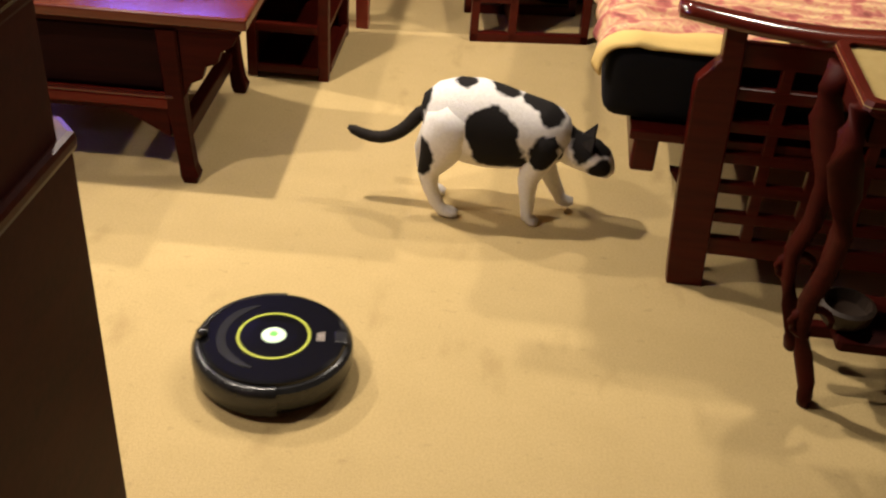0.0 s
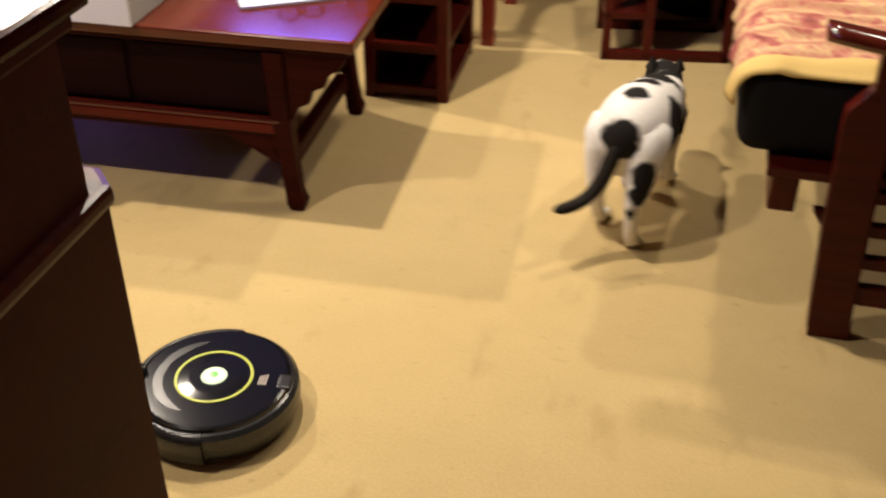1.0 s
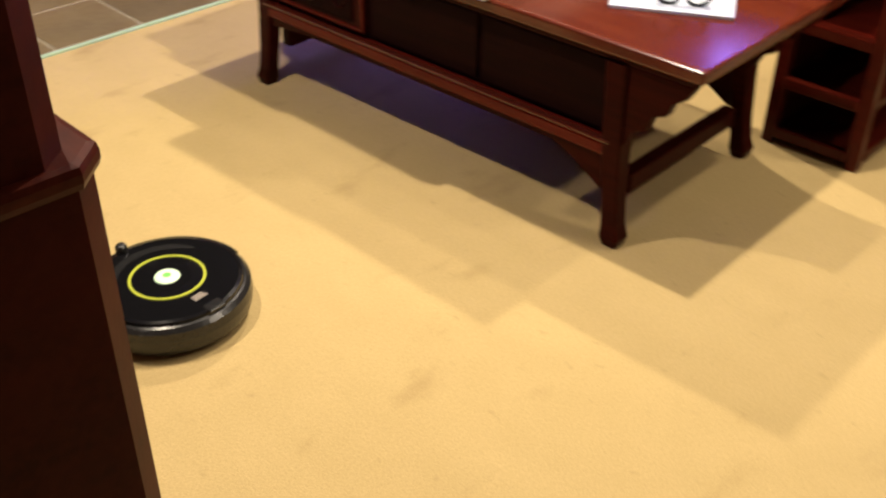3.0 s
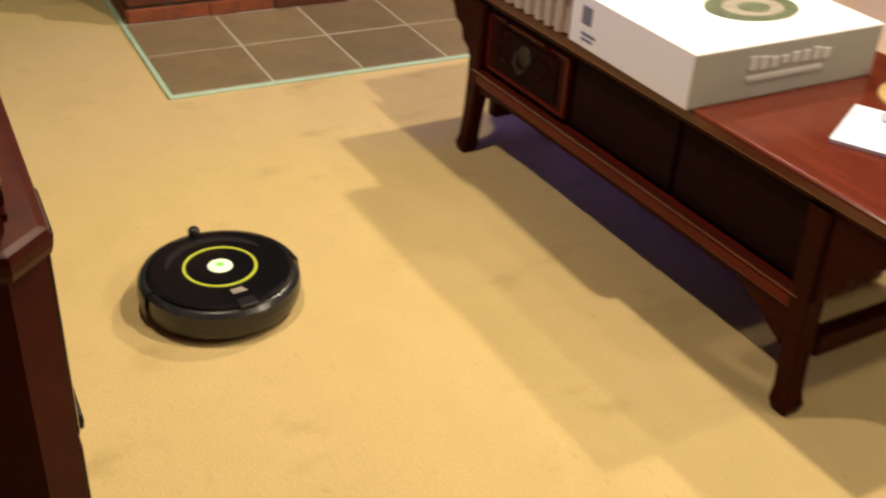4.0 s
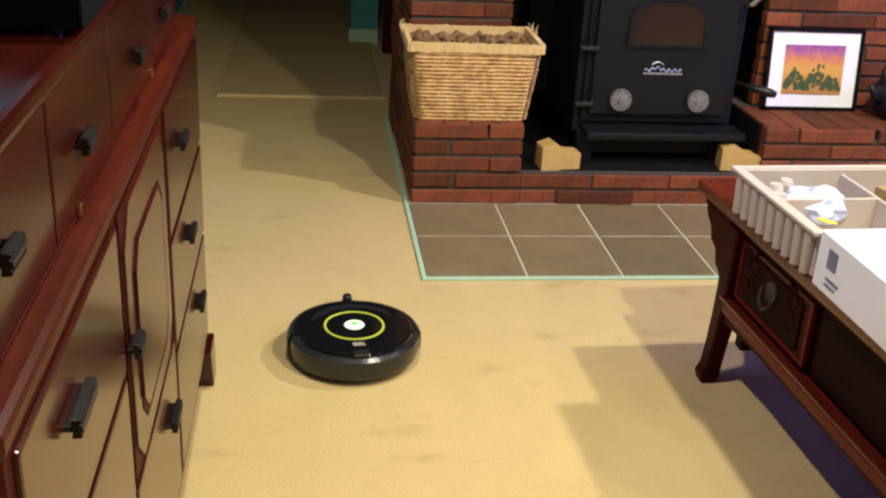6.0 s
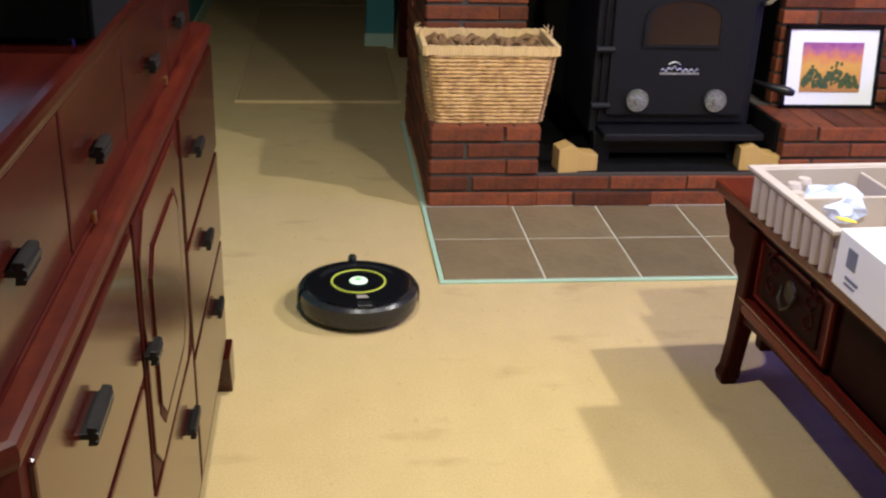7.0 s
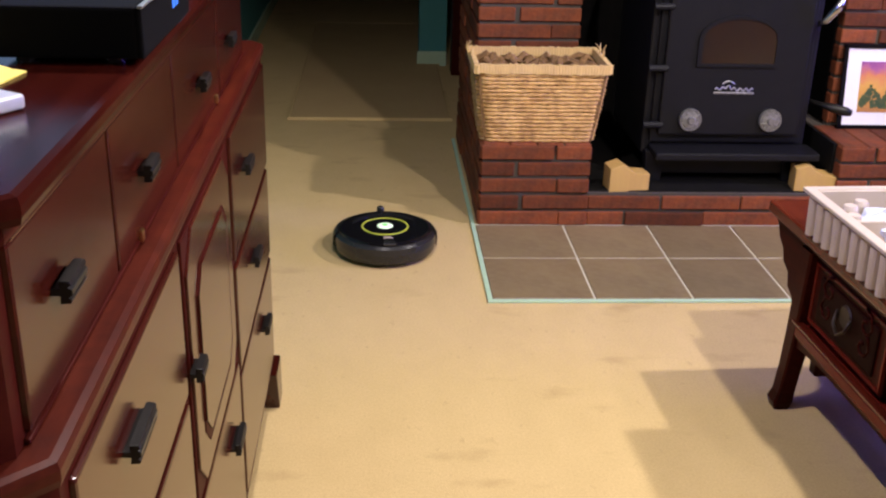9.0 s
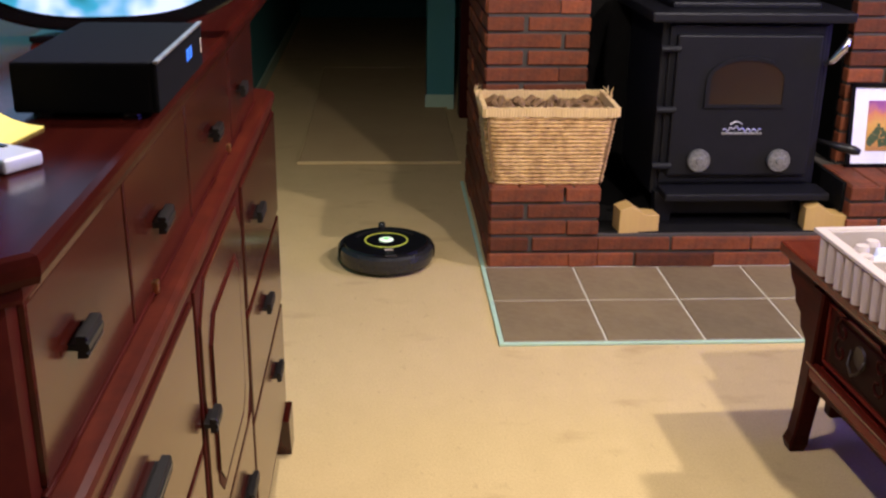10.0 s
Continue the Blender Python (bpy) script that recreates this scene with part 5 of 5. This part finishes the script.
def settee():
    s = thing("settee", "dark red rosewood settee with lattice ends and curved arms", "settee", pose(0.530, -3.2, 0))
    # local: x along the seat, y negative towards the back
    for x in (0.0, 1.75):
        post = [(0.006, 0.0), (-0.085, 0.0), (-0.078, 0.10), (-0.066, 0.40), (-0.062, 0.56), (-0.056, 0.66), (-0.056, 0.71), (-0.006, 0.71), (-0.008, 0.66), (-0.010, 0.615), (0.034, 0.56), (0.036, 0.53), (0.028, 0.30), (0.012, 0.06)]
        part("front_post", prism(post, "x", x - 0.022, x + 0.022, bevel=0.005), ROSEWOOD, s)
        back = [(-0.62, 0.0), (-0.68, 0.0), (-0.70, 0.9), (-0.66, 0.9)]
        part("back_post", prism(back, "x", x - 0.022, x + 0.022, bevel=0.005), ROSEWOOD, s)
        # arm: a flat curved rail
        bm = bmesh.new()
        rings = []
        for k in range(25):
            u = k / 24
            y = 0.10 - 0.80 * u
            z = 0.722 - 0.030 * math.sin(u * math.pi) + 0.035 * u * u
            w = 0.034 + 0.010 * math.sin(u * math.pi)
            xo = x - 0.03 * math.sin(u * math.pi)
            rings.append([bm.verts.new((xo + a * w, y, z + b)) for a, b in ((-1, -0.008), (-0.85, 0.008), (-0.4, 0.016), (0.4, 0.016), (0.85, 0.008), (1, -0.008), (0.6, -0.018), (-0.6, -0.018))])
        for A, C in zip(rings, rings[1:]):
            for i in range(8):
                bm.faces.new((A[i], A[(i + 1) % 8], C[(i + 1) % 8], C[i]))
        bm.faces.new(rings[0])
        bm.faces.new(rings[-1])
        part("arm", bm, ARMWOOD, s, "polished curved arm", smooth=True)
        for z, h in ((0.095, 0.05), (0.190, 0.030), (0.272, 0.030), (0.354, 0.030), (0.436, 0.030), (0.518, 0.030), (0.600, 0.058)):
            part("rail", B(x - 0.012, x + 0.012, -0.64, -0.055, z, z + h, bevel=0.004), ROSEWOOD, s)
        for y in (-0.165, -0.282, -0.400, -0.517):
            part("stile", B(x - 0.011, x + 0.011, y - 0.014, y + 0.014, 0.10, 0.66, bevel=0.003), ROSEWOOD, s)
    part("seat_rail", B(0.022, 1.73, 0.085, 0.145, 0.290, 0.385, bevel=0.008), ROSEWOOD, s)
    part("seat_board", B(0.0, 1.75, -0.66, 0.16, 0.385, 0.410, bevel=0.004), ROSEWOOD, s)
    part("corner_bracket", prism([(0.045, 0.295), (-0.02, 0.295), (-0.02, 0.2)], "x", 0.03, 0.06), ROSEWOOD, s)
    part("back_rail", B(0.0, 1.75, -0.69, -0.65, 0.75, 0.88, bevel=0.01), ROSEWOOD, s)
    for k in range(6):
        part("back_splat", B(0.2 + 0.26 * k, 0.26 + 0.26 * k, -0.685, -0.665, 0.4, 0.76, bevel=0.004), ROSEWOOD, s)
    # seat mattress
    c = part("seat_cushion", B(0.035, 1.71, -0.64, 0.235, 0.412, 0.605, bevel=0.055, seg=5), FABRIC, None, smooth=True)
    c.matrix_basis = pose(0.530, -3.2, 0)
    tagged(c, "thick black fabric seat cushion overhanging the settee front", "cushion")
    # throw over the cushion, hem at the near end, hanging over the front
    bm = bmesh.new()
    uvl = bm.loops.layers.uv.new("UVMap")
    nx, nv = 120, 60
    prof = []
    for j in range(nv + 1):
        v = j / nv
        L = v * 0.93
        if L < 0.80:
            prof.append((-0.62 + L, 0.600))
        elif L < 0.92:
            a = (L - 0.80) / 0.12 * math.pi / 2
            prof.append((0.18 + 0.07 * math.sin(a), 0.530 + 0.07 * math.cos(a)))
        else:
            prof.append((0.250 + 0.02 * math.sin((L - 0.92) * 6), 0.530 - (L - 0.92) * 0.9))
    G = []
    for i in range(nx + 1):
        u = i / nx
        row = []
        for j, (y, z) in enumerate(prof):
            x = 0.030 + u * 1.68
            f = 0.010 * math.sin(u * 55 + 3 * noise.noise((u * 6, j * 0.05, 0))) * (0.4 + 0.6 * min(1, j / 40)) + 0.014 * noise.noise((u * 14, j * 0.12, 3))
            fall = min(1.0, u / 0.03)
            dz = -0.008 * (1 - fall) + 0.012
            n = Vector((0, 0, 1)) if j < nv * 0.86 else Vector((0, 1, 0.25))
            p = Vector((x, y, z + dz)) + n * (abs(f) + f * 0.3)
            row.append(bm.verts.new(p))
        G.append(row)
    for i in range(nx):
        for j in range(nv):
            fce = bm.faces.new((G[i][j], G[i + 1][j], G[i + 1][j + 1], G[i][j + 1]))
            for lp, (a, b2) in zip(fce.loops, ((i, j), (i + 1, j), (i + 1, j + 1), (i, j + 1))):
                lp[uvl].uv = (a / nx * 1.68, b2 / nv * 0.93)
    t = part("woven_throw", bm, cloth_material(), None, smooth=True)
    t.matrix_basis = pose(0.530, -3.2, 0)
    md = t.modifiers.new("thickness", "SOLIDIFY")
    md.thickness = 0.005
    tagged(t, "red and yellow patterned woven throw spread over the cushion", "throw")


def side_table():
    s = thing("side_table", "narrow dark red wooden side table with scrolled legs and glossy rim", "side table", pose(0.205, -3.70, 0))
    hx, hy, k = 0.130, 0.282, 0.012
    octo = [(-hx + k, -hy), (hx - k, -hy), (hx, -hy + k), (hx, hy - k), (hx - k, hy), (-hx + k, hy), (-hx, hy - k), (-hx, -hy + k)]

    def grown(d):
        return [(x + math.copysign(d, x), y + math.copysign(d, y)) for x, y in octo]
    part("top", prism(octo, "z", 0.712, 0.735, bevel=0.005), DARKWOOD, s)
    # raised rim round a glazed straw field
    bm = bmesh.new()
    loops = [[bm.verts.new((x, y, z)) for x, y in grown(d)] for d, z in ((0.0, 0.733), (0.006, 0.744), (0.002, 0.753), (-0.018, 0.753), (-0.024, 0.736))]
    for P, Q in zip(loops, loops[1:]):
        for i in range(8):
            j = (i + 1) % 8
            bm.faces.new((P[i], P[j], Q[j], Q[i]))
    part("rim", bm, ARMWOOD, s, "glossy raised rim")
    part("inlay", prism(grown(-0.022), "z", 0.735, 0.743), material("straw_inlay", (0.46, 0.34, 0.14), 0.15, grain=((30, (1, 1, 1), 0.4, (0.36, 0.26, 0.1)),), coat=0.6), s, "straw-coloured glazed inlay")
    for sx in (-1, 1):
        part("long_apron", B(sx * 0.110 - 0.008, sx * 0.110 + 0.008, -0.27, 0.27, 0.655, 0.713, bevel=0.004), DARKWOOD, s)
        part("short_apron", B(-0.102, 0.102, sx * 0.272 - 0.008, sx * 0.272 + 0.008, 0.655, 0.713, bevel=0.004), DARKWOOD, s)
    # scrolled legs: bowed in under the top, out again at the foot
    prof = [(0.0, 0.715), (0.012, 0.66), (0.006, 0.60), (-0.016, 0.52), (-0.030, 0.44), (-0.026, 0.35), (-0.004, 0.27), (-0.008, 0.20), (-0.030, 0.13), (-0.052, 0.06), (-0.058, 0.025), (-0.060, 0.0)]
    w = [0.034, 0.036, 0.036, 0.033, 0.031, 0.029, 0.027, 0.023, 0.020, 0.019, 0.024, 0.020]
    for sx in (-1, 1):
        for sy in (-1, 1):
            rows = [(sx * (0.100 + 0.25 * o + 0.015 * (z < 0.1)), sy * (0.285 + o), z, q * 0.72, q) for (o, z), q in zip(prof, w)]
            leg = part("leg", tube(rows, 16), DARKWOOD, s, "scrolled leg", smooth=True)
            scroll = [(sx * 0.104, sy * (0.262 + 0.040 * math.cos(a)), 0.225 + 0.034 * math.sin(a), 0.013 - 0.0006 * n) for n, a in enumerate(np.linspace(-1.6, 3.4, 11))]
            part("scroll", tube(scroll, 10), DARKWOOD, leg, smooth=True)
    part("lower_shelf", prism([(x * 0.75, y * 0.68) for x, y in octo], "z", 0.150, 0.175, bevel=0.005), DARKWOOD, s)
    part("stretcher", B(-0.014, 0.014, -0.25, 0.25, 0.118, 0.150, bevel=0.004), DARKWOOD, s)
    b = part("shelf_ornament", lathe([(0, 0), (0.045, 0), (0.058, 0.018), (0.062, 0.045), (0.052, 0.050), (0.046, 0.022), (0, 0.014)], 24), AGEDPLATE)
    b.matrix_basis = pose(0.19, -3.53, 0.176)
    tagged(b, "small aged metal dish on the side table shelf", "dish")


def open_shelf():
    s = thing("open_shelf", "dark red wooden open shelf stand on the carpet", "shelf", pose(1.455, -2.115, 0, 0, 0, 2))
    W, D, H = 0.275, 0.43, 0.82
    for x in (0.0, D - 0.035):
        for y in (0.0, W - 0.035):
            part("post", B(x, x + 0.035, y, y + 0.035, 0, H, bevel=0.004), ROSEWOOD, s)
    for z in (0.02, 0.165, 0.325, 0.56, H - 0.03):
        part("shelf_board", B(0.006, D - 0.006, 0.006, W - 0.006, z, z + 0.016), ROSEWOOD, s)
        part("front_rail", B(-0.003, 0.02, 0.035, W - 0.035, z, z + 0.03, bevel=0.004), ROSEWOOD, s)
        if z in (0.02, 0.56, H - 0.03):
            part("side_rail", B(0.035, D - 0.035, -0.003, 0.02, z, z + 0.03, bevel=0.004), ROSEWOOD, s)
    part("back_panel", B(D - 0.02, D - 0.01, 0.03, W - 0.03, 0.03, H - 0.03), DARKWOOD, s)
    part("side_panel", B(0.03, D - 0.03, W - 0.02, W - 0.01, 0.03, H - 0.03), DARKWOOD, s)


def red_table():
    s = thing("tall_stand", "bright red lacquered stand with square legs", "stand", pose(1.94, -2.16, 0))
    for x in (0, 0.42):
        for y in (0, 0.42):
            part("leg", prism([(y, 0), (y + 0.045, 0), (y + 0.06, 0.75), (y, 0.75)], "x", x, x + 0.05, bevel=0.004), REDWOOD, s)
    part("top", B(-0.03, 0.50, -0.03, 0.50, 0.75, 0.78, bevel=0.006), REDWOOD, s)
    part("apron", B(0.01, 0.46, 0.01, 0.46, 0.66, 0.75), REDWOOD, s)


def rack():
    s = thing("media_rack", "dark wooden open rack holding black equipment", "rack", pose(1.925, -2.545, 0, 0, 0, 10))
    # local y runs negative along its front
    for y in (-0.03, -0.17, -0.44):
        for x in (0.0, 0.28):
            part("post", B(x, x + 0.03, y, y + 0.03, 0, 0.62, bevel=0.003), ROSEWOOD, s)
    part("base_front", B(0.0, 0.03, -0.44, 0.0, 0.0, 0.034, bevel=0.003), ROSEWOOD, s)
    part("base_back", B(0.28, 0.31, -0.44, 0.0, 0.0, 0.034, bevel=0.003), ROSEWOOD, s)
    for z in (0.15, 0.36, 0.60):
        part("shelf_board", B(0.0, 0.31, -0.44 if z > 0.2 else -0.155, 0.0, z, z + 0.022, bevel=0.003), ROSEWOOD, s)
    part("side_panel", B(0.03, 0.28, -0.16, -0.15, 0.034, 0.6), DARKWOOD, s)
    a = part("amplifier", B(0.02, 0.30, -0.42, -0.185, 0.0, 0.13, bevel=0.006), BLACK)
    a.matrix_basis = pose(1.925, -2.545, 0.383, 0, 0, 10)
    tagged(a, "black amplifier case on the rack shelf", "amplifier")
    c = part("bean_bag", lathe([(0, 0), (0.22, 0), (0.27, 0.10), (0.25, 0.22), (0.15, 0.34), (0.05, 0.40), (0, 0.41)], 24), FABRIC, smooth=True)
    c.matrix_basis = pose(2.62, -2.85, 0)
    tagged(c, "dark purple-black soft bag behind the rack", "bag")


def far_cabinet():
    s = thing("dark_cabinet", "large dark stained cabinet against the wall", "cabinet", pose(2.48, -1.95, 0))
    part("body", B(0.0, 0.55, -0.6, 1.1, 0.06, 1.3, bevel=0.006), DARKWOOD, s)
    part("plinth", B(0.02, 0.55, -0.58, 1.08, 0.0, 0.06), DARKWOOD, s)
    for k in range(3):
        d = part("door", B(-0.02, 0.0, -0.58 + k * 0.56, -0.04 + k * 0.56, 0.09, 1.25, bevel=0.006), DARKWOOD, s)
        part("knob", lathe([(0, 0.025), (0.012, 0.02), (0.006, 0.0), (0, 0)], 12, m=pose(-0.02, -0.08 + k * 0.56, 0.7, 0, -90, 0)), PEWTER, d)


settee()
side_table()
open_shelf()
red_table()
rack()
far_cabinet()


# ---- what moves ----
def motions():
    rob = []
    for t, x, y, a in ((0.0, 0.002, -2.306, 100), (1.0, -0.052, -2.0, 99), (2.0, -0.100, -1.692, 98), (4.0, -0.170, -1.087, 95.5), (5.5, -0.222, -0.624, 95), (7.0, -0.262, -0.167, 95), (8.5, -0.305, 0.264, 95.5), (10.0, -0.350, 0.713, 96)):
        rob.append((t, pose(x, y, 0, 0, 0, a)))
    walk(ROBOT, rob)
    way = [(0.0, 0.765, -2.712, -90), (0.25, 0.772, -2.715, -85), (0.5, 0.805, -2.712, -64), (0.75, 0.875, -2.725, -38), (1.0, 0.955, -2.75, -12), (1.25, 1.04, -2.77, 8), (1.5, 1.135, -2.775, 19), (1.75, 1.255, -2.745, 27),
           (2.0, 1.34, -2.70, 31), (2.25, 1.385, -2.675, 32), (2.5, 1.455, -2.64, 36), (3.2, 1.62, -2.48, 46), (3.8, 1.66, -2.40, 55), (10.0, 1.66, -2.40, 55)]
    walk(CAT, [(t, pose(x, y, 0, 0, 0, a)) for t, x, y, a in way])
    # head low and forward at first, then looking about
    hd = [(0.0, -0.015, 22, -4), (0.3, -0.02, 20, 10), (0.5, -0.01, 16, 38), (0.7, 0.005, 10, 30), (1.0, 0.025, 0, 18), (1.5, 0.015, 6, 30), (2.0, 0.0, 14, 22), (2.5, 0.005, 12, 15), (10.0, 0.02, 8, 10)]
    walk(CAT_HEAD, [(t, pose(0.172, 0, 0.210 + dz, 0, p, y)) for t, dz, p, y in hd])
    tl = [(0.0, -8, 0), (0.5, -10, -4), (0.75, -18, -18), (1.0, -24, -34), (1.25, -30, -26), (1.5, -44, -4), (2.0, -52, 4), (2.5, -40, 8), (10.0, -35, 5)]
    walk(CAT_TAIL, [(t, pose(-0.155, 0, 0.250, 0, p, y)) for t, p, y in tl])
    base = [(-0.105, 0.048, 0.238), (-0.105, -0.048, 0.238), (0.112, 0.040, 0.204), (0.112, -0.040, 0.204)]
    step = [(0.0, (6, -4, -16, 8)), (0.3, (4, -3, -4, 16)), (0.5, (-8, 6, -2, 20)), (0.8, (14, -14, -14, 12)), (1.05, (-14, 14, 12, -14)), (1.3, (12, -14, -12, 12)), (1.55, (-12, 12, 12, -12)), (1.8, (12, -14, -14, 12)), (2.05, (-8, 12, 8, -12)),
            (2.3, (8, -10, -10, 8)), (2.55, (-10, 10, 10, -10)), (2.8, (10, -10, -10, 10)), (3.1, (-10, 10, 10, -10)), (3.4, (8, -8, -8, 8)), (3.8, (0, 0, 0, 0)), (10.0, (0, 0, 0, 0))]
    for k, leg in enumerate(CAT_LEGS):
        walk(leg, [(t, pose(*base[k], 0, a[k], 0)) for t, a in step])


motions()
